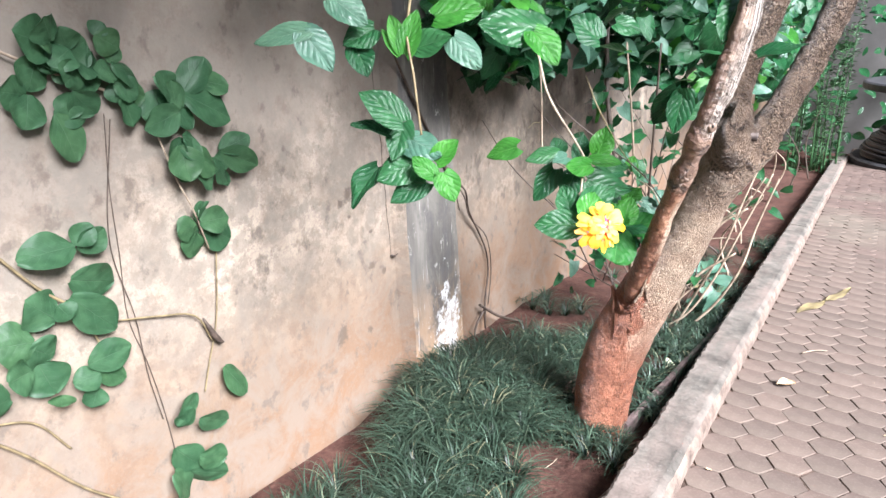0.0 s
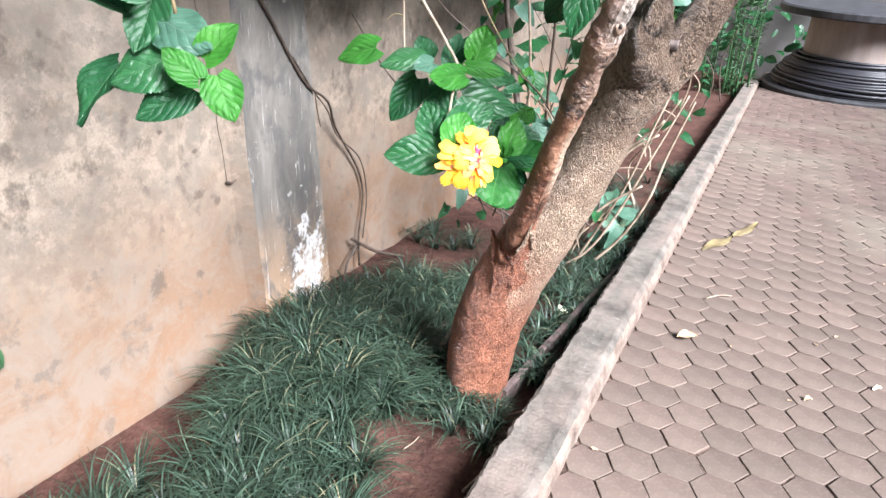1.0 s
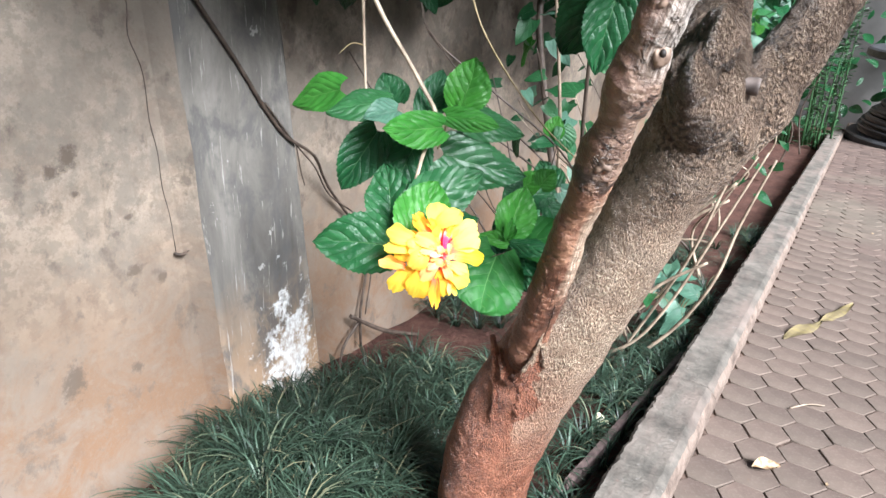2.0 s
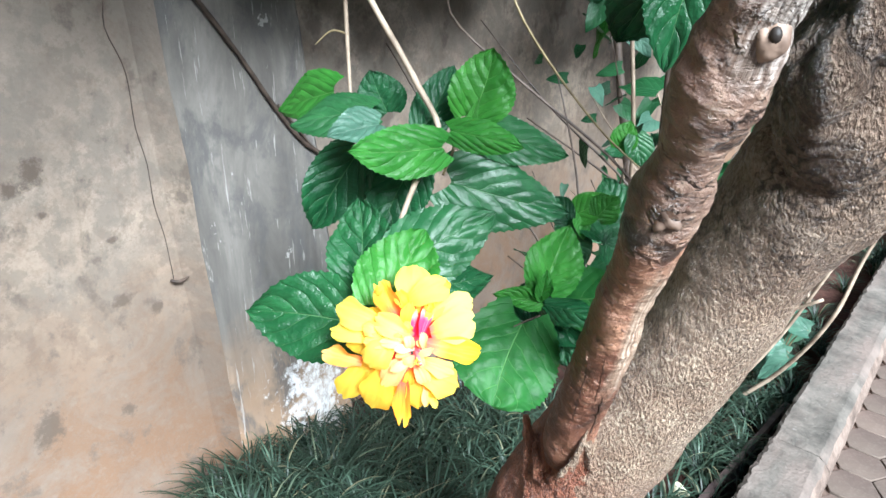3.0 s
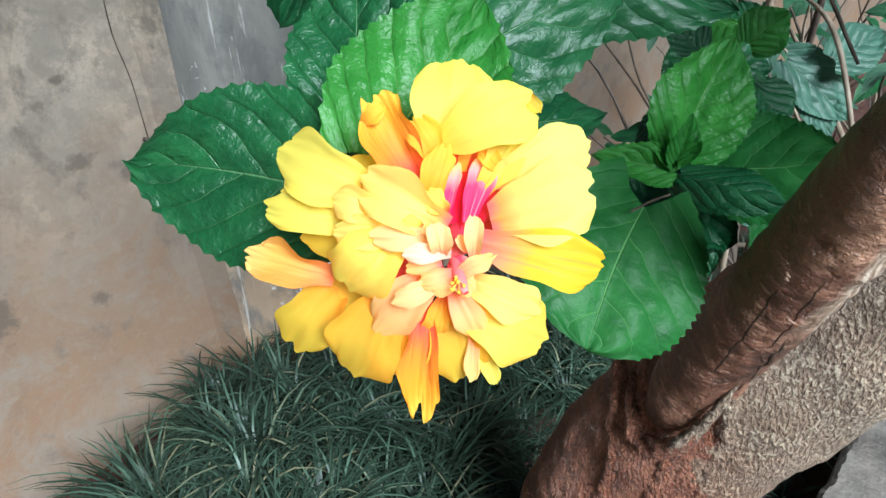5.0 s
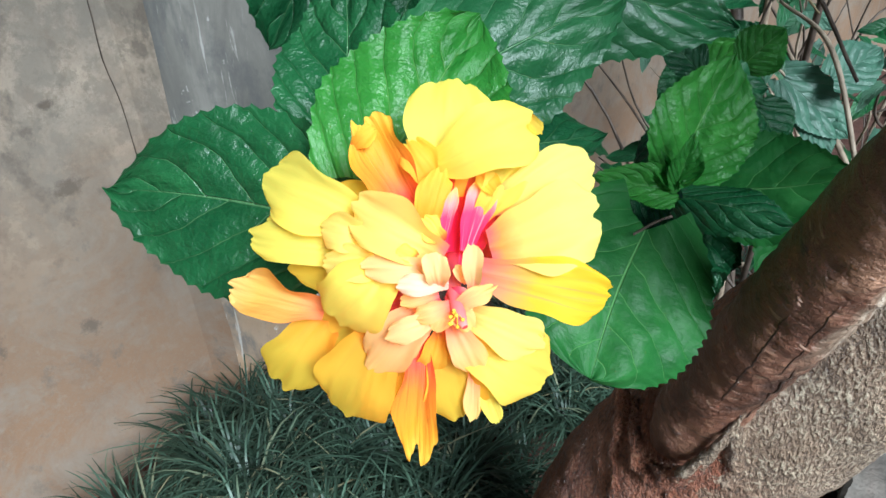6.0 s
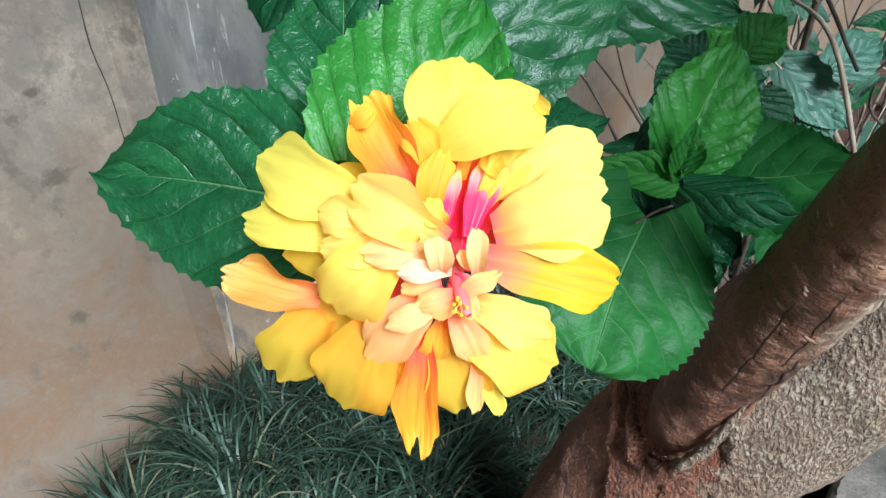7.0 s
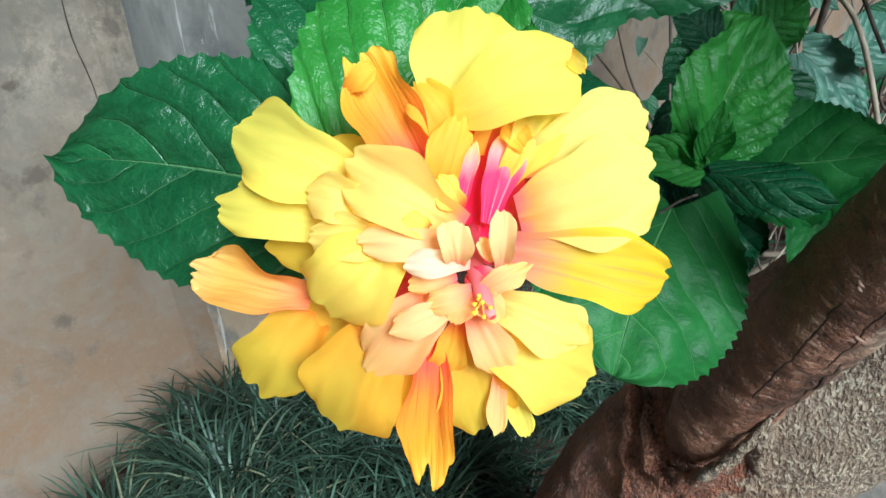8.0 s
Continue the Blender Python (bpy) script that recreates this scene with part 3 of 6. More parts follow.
def build_walls():
    # garden wall with a pilaster, butted pieces
    def slab(name, lo, hi, mat, label, parent=None):
        bm = box(bmesh.new(), lo, hi, 0.004, 1)
        ob = part(name, bm, mat, parent)
        return tagged(ob, label, "wall", kind="structure")
    slab("wall_west", (-1.95, -3.0, -0.9), (-1.74, 14.0, 2.7), M_PLASTER, "old cream plastered garden wall splashed with red soil")
    # pilaster drawn with slightly uneven edges
    bm = bmesh.new()
    cols, rows = 6, 60
    ring = ((-1.75, 2.168), (-1.684, 2.212), (-1.674, 2.224), (-1.670, 2.33), (-1.668, 2.48), (-1.669, 2.612), (-1.680, 2.625), (-1.75, 2.625))
    prev = None
    for i in range(rows + 1):
        z = -0.5 + 3.2 * i / rows
        cur = []
        for (x, y) in ring:
            c = Vector((x, y + (0.028 - 0.045 * z if y < 2.4 else 0.012 - 0.08 * z), z))
            if x > -1.7:
                c += 0.004 * noise.noise_vector(c * 6) + 0.002 * noise.noise_vector(c * 23)
            cur.append(bm.verts.new(c))
        if prev:
            for a in range(len(ring) - 1):
                f = bm.faces.new((prev[a], prev[a + 1], cur[a + 1], cur[a]))
                f.smooth, f.material_index = a in (1, 5), 1 if a == 0 else 0
        prev = cur
    bm.faces.new(prev)
    ob = part("wall_pilaster", bm, M_PILASTER)
    ob.data.materials.append(M_PLASTER)
    tagged(ob, "grey stained wall pilaster with white paint splash near its foot", "pilaster", kind="structure")
    k = Mat("far_wall_paint", 0.9, 0.2)
    k.color(k.ramp(k.noise(1.3, 5), (0.3, (0.06, 0.058, 0.055)), (0.7, (0.13, 0.125, 0.12))))
    slab("wall_north", (-1.74, 14.0, -1.2), (9.0, 14.2, 2.7), k.m, "dark grey weathered wall closing the far end of the drive")
    # the next two walls are unseen, added to close the place for reflections
    slab("wall_east", (5.0, -6.0, -0.9), (5.2, 14.0, 2.4), k.m, "unseen plain grey wall added along the other side of the drive")
    slab("wall_south", (-1.74, -6.2, -0.4), (5.0, -6.0, 2.4), k.m, "unseen plain grey wall added behind the start of the drive")


build_ground()
build_bed()
build_kerb()
build_walls()


# ---------------------------------------------------------------- tree
STUB = ((-0.375, 2.145, 1.16), (-0.333, 2.151, 1.157))


def build_tree():
    tree = empty("tree", (-0.775, 2.25, -0.06))
    tagged(tree, "leaning brown tree trunk with lenticels, rising from the bed", "tree")
    bm = bmesh.new()
    tube(bm, [(-0.815, 2.27, -0.18, 0.125), (-0.806, 2.27, -0.02, 0.106), (-0.800, 2.28, 0.13, 0.108), (-0.772, 2.285, 0.275, 0.110), (-0.722, 2.29, 0.41, 0.107), (-0.658, 2.29, 0.55, 0.100),
              (-0.590, 2.29, 0.69, 0.090), (-0.528, 2.275, 0.825, 0.081), (-0.472, 2.25, 0.963, 0.078), (-0.425, 2.23, 1.05, 0.084), (-0.400, 2.23, 1.11, 0.078), (-0.390, 2.235, 1.15, 0.055), (-0.385, 2.24, 1.18, 0.025)],
         460, 170, 0.05, 14.0, True, 0.02, 0.008)
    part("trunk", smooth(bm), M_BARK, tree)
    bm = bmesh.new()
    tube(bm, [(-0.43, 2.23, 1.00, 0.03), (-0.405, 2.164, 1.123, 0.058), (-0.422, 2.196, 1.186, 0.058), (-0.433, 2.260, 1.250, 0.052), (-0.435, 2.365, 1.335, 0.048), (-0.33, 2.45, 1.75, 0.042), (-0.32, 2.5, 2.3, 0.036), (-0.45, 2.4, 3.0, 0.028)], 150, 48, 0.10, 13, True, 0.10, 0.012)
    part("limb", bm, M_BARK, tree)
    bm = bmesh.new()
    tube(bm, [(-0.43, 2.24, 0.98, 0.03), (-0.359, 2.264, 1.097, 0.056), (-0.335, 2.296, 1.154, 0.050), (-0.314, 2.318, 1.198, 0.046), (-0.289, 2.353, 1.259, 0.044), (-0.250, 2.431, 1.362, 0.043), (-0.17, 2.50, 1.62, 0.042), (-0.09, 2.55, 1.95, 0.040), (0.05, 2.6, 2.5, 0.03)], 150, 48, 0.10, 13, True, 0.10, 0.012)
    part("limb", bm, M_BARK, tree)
    # side branch with peeling bark, grown from the crotch
    bm = bmesh.new()
    tube(bm, [(-0.712, 2.262, 0.475, 0.020), (-0.700, 2.230, 0.530, 0.034), (-0.680, 2.203, 0.590, 0.037), (-0.648, 2.170, 0.690, 0.035), (-0.612, 2.135, 0.785, 0.034), (-0.578, 2.095, 0.880, 0.031),
              (-0.543, 2.058, 0.968, 0.029), (-0.512, 2.025, 1.045, 0.034), (-0.486, 1.998, 1.11, 0.027), (-0.463, 1.972, 1.165, 0.034), (-0.436, 1.95, 1.235, 0.030), (-0.400, 1.935, 1.34, 0.034), (-0.36, 1.93, 1.50, 0.03), (-0.33, 1.95, 1.8, 0.026)],
         300, 64, 0.14, 20.0, True, 0.11)
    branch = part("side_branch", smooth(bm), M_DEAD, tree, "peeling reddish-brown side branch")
    rnd = random.Random(5)
    for i in range(16):
        s = rnd.uniform(0.05, 0.85)
        c = Vector((-0.690 + 0.19 * s, 2.205 - 0.185 * s, 0.565 + 0.50 * s))
        o = Vector((rnd.uniform(-0.3, 0.6), -1, rnd.uniform(0.0, 0.7))).normalized()
        across = Vector((0.55, 0.1, -0.2)) * rnd.uniform(0.006, 0.013)
        bm = bmesh.new()
        a, b = c + o * 0.034, c + o * rnd.uniform(0.033, 0.037) + across
        tube(bm, [(*a, 0.0012), (*((a + b) / 2 + o * 0.001), 0.0012), (*b, 0.0003)], 6, 5, 0.3, 90)
        part("bark_flake", bm, M_SHRED, branch)
    knot_wood = stem_material("branch_knot", (0.065, 0.040, 0.028), (0.27, 0.19, 0.14))
    for x, y, z, r in ((-0.498, 2.000, 1.050, 0.013), (-0.535, 2.030, 0.985, 0.010), (-0.447, 1.948, 1.180, 0.013), (-0.478, 1.972, 1.120, 0.009), (-0.420, 1.925, 1.270, 0.012), (-0.385, 1.912, 1.37, 0.011)):
        bm = bmesh.new()
        for w in bmesh.ops.create_icosphere(bm, subdivisions=3, radius=r)["verts"]:
            w.co *= 1 + 0.6 * noise.noise(w.co * 90 + Vector((x, y, z)) * 9) + 0.2 * noise.noise(w.co * 260)
            w.co += Vector((x, y, z))
        part("knot", smooth(bm), knot_wood, branch)
    # the eye where a twig broke out of the branch, and a cut stub in the fork
    eye = Vector((-0.42, 1.929, 1.215))
    bm = bmesh.new()
    for w in bmesh.ops.create_icosphere(bm, subdivisions=4, radius=0.012)["verts"]:
        w.co = Vector((w.co.x, w.co.y, w.co.z * 1.5)) * (1 + 0.35 * noise.noise(w.co * 70) + 0.15 * noise.noise(w.co * 190)) + eye + Vector((-0.002, 0.010, 0))
    part("knot", smooth(bm), knot_wood, branch, "pale swelling round a broken twig")
    bm = bmesh.new()
    for w in bmesh.ops.create_icosphere(bm, subdivisions=2, radius=0.0042)["verts"]:
        w.co = Vector((w.co.x, w.co.y, w.co.z * 1.4)) + eye + Vector((0.004, 0.001, 0))
    part("knot_hole", smooth(bm), stem_material("knot_hole", (0.008, 0.006, 0.005), (0.025, 0.017, 0.012)), branch)
    a, b = Vector(STUB[0]), Vector(STUB[1])
    d = (b - a).normalized()
    bm = tube(bmesh.new(), [(*(a - d * 0.02), 0.015), (*a, 0.014), (*((a + b) / 2), 0.0125), (*(b - d * 0.004), 0.0135), (*b, 0.0115), (*(b - d * 0.003), 0.006), (*(b - d * 0.010), 0.003)], 40, 20, 0.16, 50)
    part("branch_stub", smooth(bm), stem_material("cut_stub", (0.045, 0.034, 0.030), (0.125, 0.098, 0.086)), tree, "grey cut stub of a twig")
    # torn bark lips round the foot of the branch, and ridges running down the trunk
    for pts in ([(-0.752, 2.226, 0.545, 0.004), (-0.726, 2.194, 0.512, 0.009), (-0.706, 2.184, 0.503, 0.010), (-0.682, 2.180, 0.516, 0.010), (-0.662, 2.170, 0.556, 0.008), (-0.645, 2.165, 0.600, 0.005), (-0.628, 2.160, 0.665, 0.001)],
                [(-0.700, 2.178, 0.520, 0.003), (-0.680, 2.168, 0.532, 0.006), (-0.662, 2.160, 0.562, 0.005), (-0.650, 2.158, 0.590, 0.001)],
                [(-0.775, 2.228, 0.57, 0.005), (-0.757, 2.220, 0.505, 0.012), (-0.738, 2.197, 0.450, 0.014), (-0.745, 2.194, 0.37, 0.012), (-0.77, 2.185, 0.26, 0.006)],
                [(-0.690, 2.190, 0.520, 0.006), (-0.684, 2.194, 0.480, 0.011), (-0.688, 2.196, 0.42, 0.011), (-0.705, 2.198, 0.33, 0.006)],
                [(-0.640, 2.180, 0.62, 0.006), (-0.638, 2.199, 0.56, 0.011), (-0.642, 2.205, 0.49, 0.010), (-0.660, 2.208, 0.41, 0.005)]):
        bm = tube(bmesh.new(), pts, 70, 22, 0.45, 60.0, True, 0.1, 0.06)
        part("bark_ridge", smooth(bm), M_BARK, tree)
    for pts, r in (((-0.415, 2.115, 1.165), 0.038), ((-0.395, 2.125, 1.215), 0.034), ((-0.455, 2.185, 1.06), 0.034), ((-0.365, 2.20, 1.10), 0.036)):
        bm = bmesh.new()
        for w in bmesh.ops.create_icosphere(bm, subdivisions=4, radius=r)["verts"]:
            w.co *= 1 + 0.55 * noise.noise(w.co * 28 + Vector(pts) * 9) + 0.15 * noise.noise(w.co * 90)
            w.co.z *= 1.5
            w.co += Vector(pts)
        part("burl", smooth(bm), M_BARK, tree)
    # crown above, out of view, its narrow leaves placed to shade wall and bed
    bm = bmesh.new()
    uv = bm.loops.layers.uv.verify()
    rnd = random.Random(91)
    for i in range(3500):
        o = Vector((rnd.gauss(0, 1), rnd.gauss(0, 1), rnd.gauss(0, 1))).normalized() * rnd.random() ** 0.45
        c = Vector((-0.20 + o.x * 1.25, 3.55 + o.y * 1.25, 3.05 + o.z * 0.75))
        if i >= 2800:                                # unseen lobe over the drive, added to shade the upper wall
            c = Vector((0.15 + o.x * 0.65, 0.45 + o.y * 1.45, 3.10 + o.z * 0.42))
        w = c + sun_from * ((-1.74 - c.x) / sun_from.x)
        if 1.3 < w.y < 4.3 and 0 < w.z < 0.9:          # the sun finds the wall here
            continue
        d = Vector((rnd.uniform(-1, 1), rnd.uniform(-1, 1), rnd.uniform(-0.7, 0.3))).normalized()
        sd = d.cross(Vector((rnd.uniform(-0.4, 0.4), rnd.uniform(-0.4, 0.4), 1))).normalized()
        ln, wd = rnd.uniform(0.09, 0.16), rnd.uniform(0.028, 0.045)
        pts = [c, c + d * ln * 0.45 + sd * wd, c + d * ln - Vector((0, 0, 0.015)), c + d * ln * 0.45 - sd * wd]
        v = [bm.verts.new(p) for p in pts]
        for f in (bm.faces.new((v[0], v[1], v[2])), bm.faces.new((v[0], v[2], v[3]))):
            for l, q in zip(f.loops, ((0.5, 0), (1, 0.5), (0.5, 1))):
                l[uv].uv = q
    for a, b, c in (((-0.45, 2.4, 2.95), (-0.5, 2.9, 3.2), (-0.6, 3.5, 3.3)), ((0.05, 2.6, 2.45), (0.1, 3.0, 2.8), (0.3, 3.6, 3.2)), ((-0.2, 2.42, 2.2), (-0.25, 2.9, 2.7), (-0.2, 3.4, 3.3)), ((-0.42, 2.42, 2.8), (-0.1, 1.7, 3.05), (0.15, 0.3, 3.1))):
        tube(bm, [(*a, 0.026), (*b, 0.018), (*c, 0.008)], 12, 8)
    part("crown", bm, M_LEAF, tree, "unseen green leafy tree crown with a lobe added for shade")
    return tree


# ---------------------------------------------------------------- hibiscus
hibiscus = empty("hibiscus_shrub", (-0.95, 2.35, -0.1))
tagged(hibiscus, "leafy hibiscus shrub with one double yellow flower, leaning from the wall", "shrub")
LEAF_COUNT = [0]


def hib_leaf(base, tip, width, material, fold=0.0, droop=0.10, twist=0.0, shape="ovate", wave=0.05, crease=0.0, facing=FACING, rows=100, cols=24):
    """A broad toothed leaf: the blade swells between sunken veins; crease bends its halves up along the midrib."""
    LEAF_COUNT[0] += 1
    seed = LEAF_COUNT[0]
    rnd = random.Random(seed)
    base, tip = Vector(base), Vector(tip)
    length = (tip - base).length
    d = (tip - base).normalized()
    nrm = (facing - d * facing.dot(d)).normalized()
    side = d.cross(nrm).normalized()
    if twist:
        q = Matrix.Rotation(radians(twist), 3, d)
        nrm, side = q @ nrm, q @ side
    ph, lop = rnd.uniform(0, 6.28), rnd.uniform(-0.05, 0.05)
    teeth = rnd.choice((16, 17, 18, 20))
    lobe = {"round": 0.26, "palmate": 0.16, "ovate": 0.12}[shape]
    bm = bmesh.new()
    uv = bm.loops.layers.uv.verify()
    grid = []
    for i in range(rows + 1):
        v = i / rows
        peak, point = {"round": (0.46, 2.6), "palmate": (0.30, 1.45), "ovate": (0.37, 1.75)}[shape]
        if v < peak:
            w = max(0.0, 1 - ((peak - v) / (peak + 0.05)) ** 2.2) ** 0.55
        else:
            w = 1 - ((v - peak) / (1 - peak)) ** point
            w = w ** (0.62 if shape == "round" else 0.92)
        w *= width * 0.5
        row = []
        for j in range(cols + 1):
            u = j / cols * 2 - 1
            a = abs(u)
            saw = (v * teeth * 0.92 + 0.15 * math.sin(ph + 8 * v + (2 if u > 0 else 0)) + 0.3 * noise.noise((v * 5, ph, u > 0))) % 1.0
            rim = max(0.0, (a - 0.86) / 0.14)
            tooth = (saw ** 0.8 - 0.5) * rim * (1.0 if v < 0.95 else 0.3) * min(1, v * 12 + 0.3)
            x = u * w + math.copysign(0.056 * width * tooth, u) + lop * width * math.sin(math.pi * v)
            x += math.copysign(width * 0.03 * noise.noise((v * 3.1, ph, 2.0 + (u > 0))) * a, u)
            along = v * length + 0.010 * length * tooth - lobe * length * a ** 1.4 * max(0.0, 1 - v * 2.6) ** 1.5
            s = (v - 0.52 * a) / (1 - 0.30 * a) * 4.6 + (0.5 if u > 0 else 0.0)
            gap = abs(s - math.floor(s + 0.5))
            h = crease * abs(x) + fold * x * x / (width * 0.5)
            h -= droop * length * v * v
            h += (0.012 if shape == "round" else 0.020) * width * (min(1.0, gap / 0.36) ** 0.6) * min(1, 4 * a) * (1 - 0.55 * a * a)
            h -= 0.012 * width * math.exp(-(a * 14) ** 2)
            h += wave * width * math.sin(ph + v * 7.5 + (1.4 if u > 0 else 0)) * a * a
            h += width * (0.06 * noise.noise((u * 1.3 + ph, v * 2.2, ph)) + 0.022 * noise.noise((u * 3.4 + ph, v * 5.0, ph + 3)) + 0.008 * noise.noise((u * 9 + ph, v * 13, ph))) * min(1, 2 * a)
            row.append(bm.verts.new(base + d * along + side * x + nrm * h))
        grid.append(row)
    for i in range(rows):
        for j in range(cols):
            f = bm.faces.new((grid[i][j], grid[i][j + 1], grid[i + 1][j + 1], grid[i + 1][j]))
            f.smooth = True
            for l, (jj, ii) in zip(f.loops, ((j, i), (j + 1, i), (j + 1, i + 1), (j, i + 1))):
                l[uv].uv = (jj / cols, ii / rows)
    return part("leaf", bm, material, hibiscus)


def stem(parent, points, material=None, name="stem", n=18, sides=7, label=""):
    bm = tube(bmesh.new(), points, n, sides, 0.12, 40)
    return part(name, bm, material or M_STEM, parent, label)


SHADED = Vector((0.35, -0.90, -0.45)).normalized()      # leaves that hang with their faces turned down

hib_leaf((-0.772, 1.877, 0.893), (-0.897, 1.815, 0.894), 0.098, M_LEAF, fold=0.05, droop=0.03, wave=0.04)
hib_leaf((-0.824, 1.926, 0.914), (-0.871, 1.972, 0.993), 0.080, M_LEAF, fold=0.2, droop=0.05, twist=-14)
hib_leaf((-0.753, 1.887, 0.917), (-0.752, 1.964, 0.985), 0.089, M_LEAF_BRIGHT, crease=0.15, droop=0.08, twist=4, wave=0.05)
hib_leaf((-0.778, 1.934, 0.935), (-0.718, 2.050, 0.987), 0.089, M_LEAF_BLUE, crease=-0.12, droop=0.06, twist=8)
hib_leaf((-0.753, 1.966, 0.910), (-0.726, 2.065, 0.901), 0.054, M_LEAF, crease=-0.35, wave=0.08, droop=0.1)
hib_leaf((-0.723, 2.123, 0.806), (-0.697, 2.026, 0.739), 0.135, M_LEAF_MID, shape="round", fold=-0.06, droop=0.08, wave=0.03)
hib_leaf((-0.740, 2.203, 0.823), (-0.727, 2.244, 0.910), 0.082, M_LEAF_BRIGHT, crease=0.38, droop=0.08, twist=6, wave=0.05)
hib_leaf((-0.714, 2.216, 0.809), (-0.621, 2.236, 0.843), 0.089, M_LEAF_MID, crease=0.12, droop=0.05)
hib_leaf((-0.723, 2.178, 0.812), (-0.642, 2.171, 0.828), 0.047, M_LEAF, crease=-0.45, droop=0.15, wave=0.10, twist=-15)
hib_leaf((-0.730, 2.182, 0.812), (-0.774, 2.131, 0.832), 0.033, M_LEAF_BRIGHT, crease=0.5, droop=0.12, wave=0.14)
hib_leaf((-0.728, 2.176, 0.825), (-0.723, 2.180, 0.863), 0.024, M_LEAF_BRIGHT, crease=0.6, wave=0.12)
hib_leaf((-0.732, 2.176, 0.820), (-0.748, 2.165, 0.840), 0.011, M_LEAF_BRIGHT, crease=0.6)
hib_leaf((-0.731, 2.178, 0.817), (-0.744, 2.173, 0.848), 0.009, M_LEAF_BRIGHT, crease=0.6)
hib_leaf((-0.657, 2.270, 0.780), (-0.659, 2.214, 0.744), 0.058, M_LEAF_MID, fold=0.1)
hib_leaf((-0.814, 2.064, 1.046), (-0.850, 1.943, 1.060), 0.065, M_LEAF_BRIGHT, fold=-0.10, droop=0.04, twist=-10)
hib_leaf((-0.881, 2.023, 1.072), (-0.895, 1.954, 1.071), 0.050, M_LEAF_PALE, crease=0.3, wave=0.08)
hib_leaf((-0.927, 2.056, 1.077), (-1.013, 1.985, 1.063), 0.068, M_LEAF_BLUE, crease=-0.15, twist=12)
hib_leaf((-0.932, 2.034, 1.027), (-0.973, 1.975, 0.923), 0.081, M_LEAF, crease=0.5, wave=0.10, twist=-10)
hib_leaf((-0.871, 2.071, 1.012), (-0.877, 2.010, 0.931), 0.084, M_LEAF, fold=0.1, droop=0.06)
hib_leaf((-0.845, 2.119, 0.981), (-0.724, 2.232, 0.934), 0.105, M_LEAF_BLUE, fold=-0.08, droop=0.06, twist=10, shape="palmate")
hib_leaf((-0.838, 2.153, 1.053), (-0.742, 2.259, 1.009), 0.068, M_LEAF_BLUE, crease=-0.15)
hib_leaf((-0.822, 2.089, 1.060), (-0.724, 2.102, 1.053), 0.042, M_LEAF_BRIGHT, crease=-0.25, twist=22, droop=0.12)
hib_leaf((-0.816, 2.127, 1.075), (-0.798, 2.144, 1.158), 0.082, M_LEAF_BRIGHT, crease=0.10, droop=0.05)
hib_leaf((-0.812, 2.109, 1.056), (-0.803, 2.121, 1.097), 0.014, M_LEAF_BRIGHT, crease=0.6)
hib_leaf((-0.880, 2.105, 1.053), (-0.878, 2.166, 1.130), 0.061, M_LEAF, crease=0.18)
hib_leaf((-0.938, 2.096, 1.067), (-0.950, 2.080, 1.123), 0.067, M_LEAF, crease=0.12)
hib_leaf((-1.149, 2.185, 1.058), (-1.258, 2.144, 1.021), 0.086, M_LEAF_BRIGHT, fold=0.1, shape="palmate")
hib_leaf((-1.030, 1.334, 1.271), (-1.012, 1.263, 1.192), 0.068, M_LEAF_BLUE, crease=0.2)
hib_leaf((-1.008, 1.315, 1.238), (-0.908, 1.320, 1.202), 0.082, M_LEAF_PALE, crease=-0.2, droop=0.08)
hib_leaf((-0.982, 1.309, 1.181), (-1.043, 1.234, 1.144), 0.083, M_LEAF_BLUE, crease=-0.1)
hib_leaf((-0.918, 1.301, 1.154), (-0.957, 1.271, 1.203), 0.051, M_LEAF_BRIGHT, fold=0.1)
hib_leaf((-0.926, 1.325, 1.181), (-0.885, 1.362, 1.235), 0.055, M_LEAF_BRIGHT, crease=0.35)
hib_leaf((-0.910, 1.331, 1.156), (-0.868, 1.316, 1.092), 0.065, M_LEAF_BRIGHT, fold=0.1)
hib_leaf((-0.954, 1.320, 1.130), (-1.013, 1.245, 1.090), 0.066, M_LEAF, crease=0.15)
hib_leaf((-1.079, 1.288, 1.161), (-1.116, 1.209, 1.074), 0.074, M_LEAF, crease=0.3, wave=0.1, twist=30)
hib_leaf((-0.996, 1.288, 1.280), (-1.079, 1.233, 1.358), 0.081, M_LEAF, crease=0.1)
hib_leaf((-1.047, 1.295, 1.247), (-1.116, 1.240, 1.282), 0.067, M_LEAF, crease=0.3, twist=35)
hib_leaf((-1.178, 1.179, 1.497), (-1.283, 1.101, 1.477), 0.058, M_LEAF_PALE, crease=0.1)
hib_leaf((-1.185, 1.172, 1.492), (-1.114, 1.185, 1.408), 0.082, M_LEAF_PALE, fold=0.1)
hib_leaf((-1.142, 1.232, 1.568), (-1.063, 1.261, 1.511), 0.082, M_LEAF_PALE, fold=0.1)
hib_leaf((-1.089, 1.314, 1.494), (-1.133, 1.246, 1.463), 0.076, M_LEAF, crease=0.2)
hib_leaf((-1.121, 1.276, 1.454), (-1.072, 1.257, 1.390), 0.068, M_LEAF, crease=0.2)
hib_leaf((-0.983, 1.341, 1.451), (-0.897, 1.359, 1.478), 0.072, M_LEAF_BLUE, crease=0.2)
hib_leaf((-0.903, 1.378, 1.473), (-0.826, 1.377, 1.407), 0.074, M_LEAF_PALE, crease=-0.15)
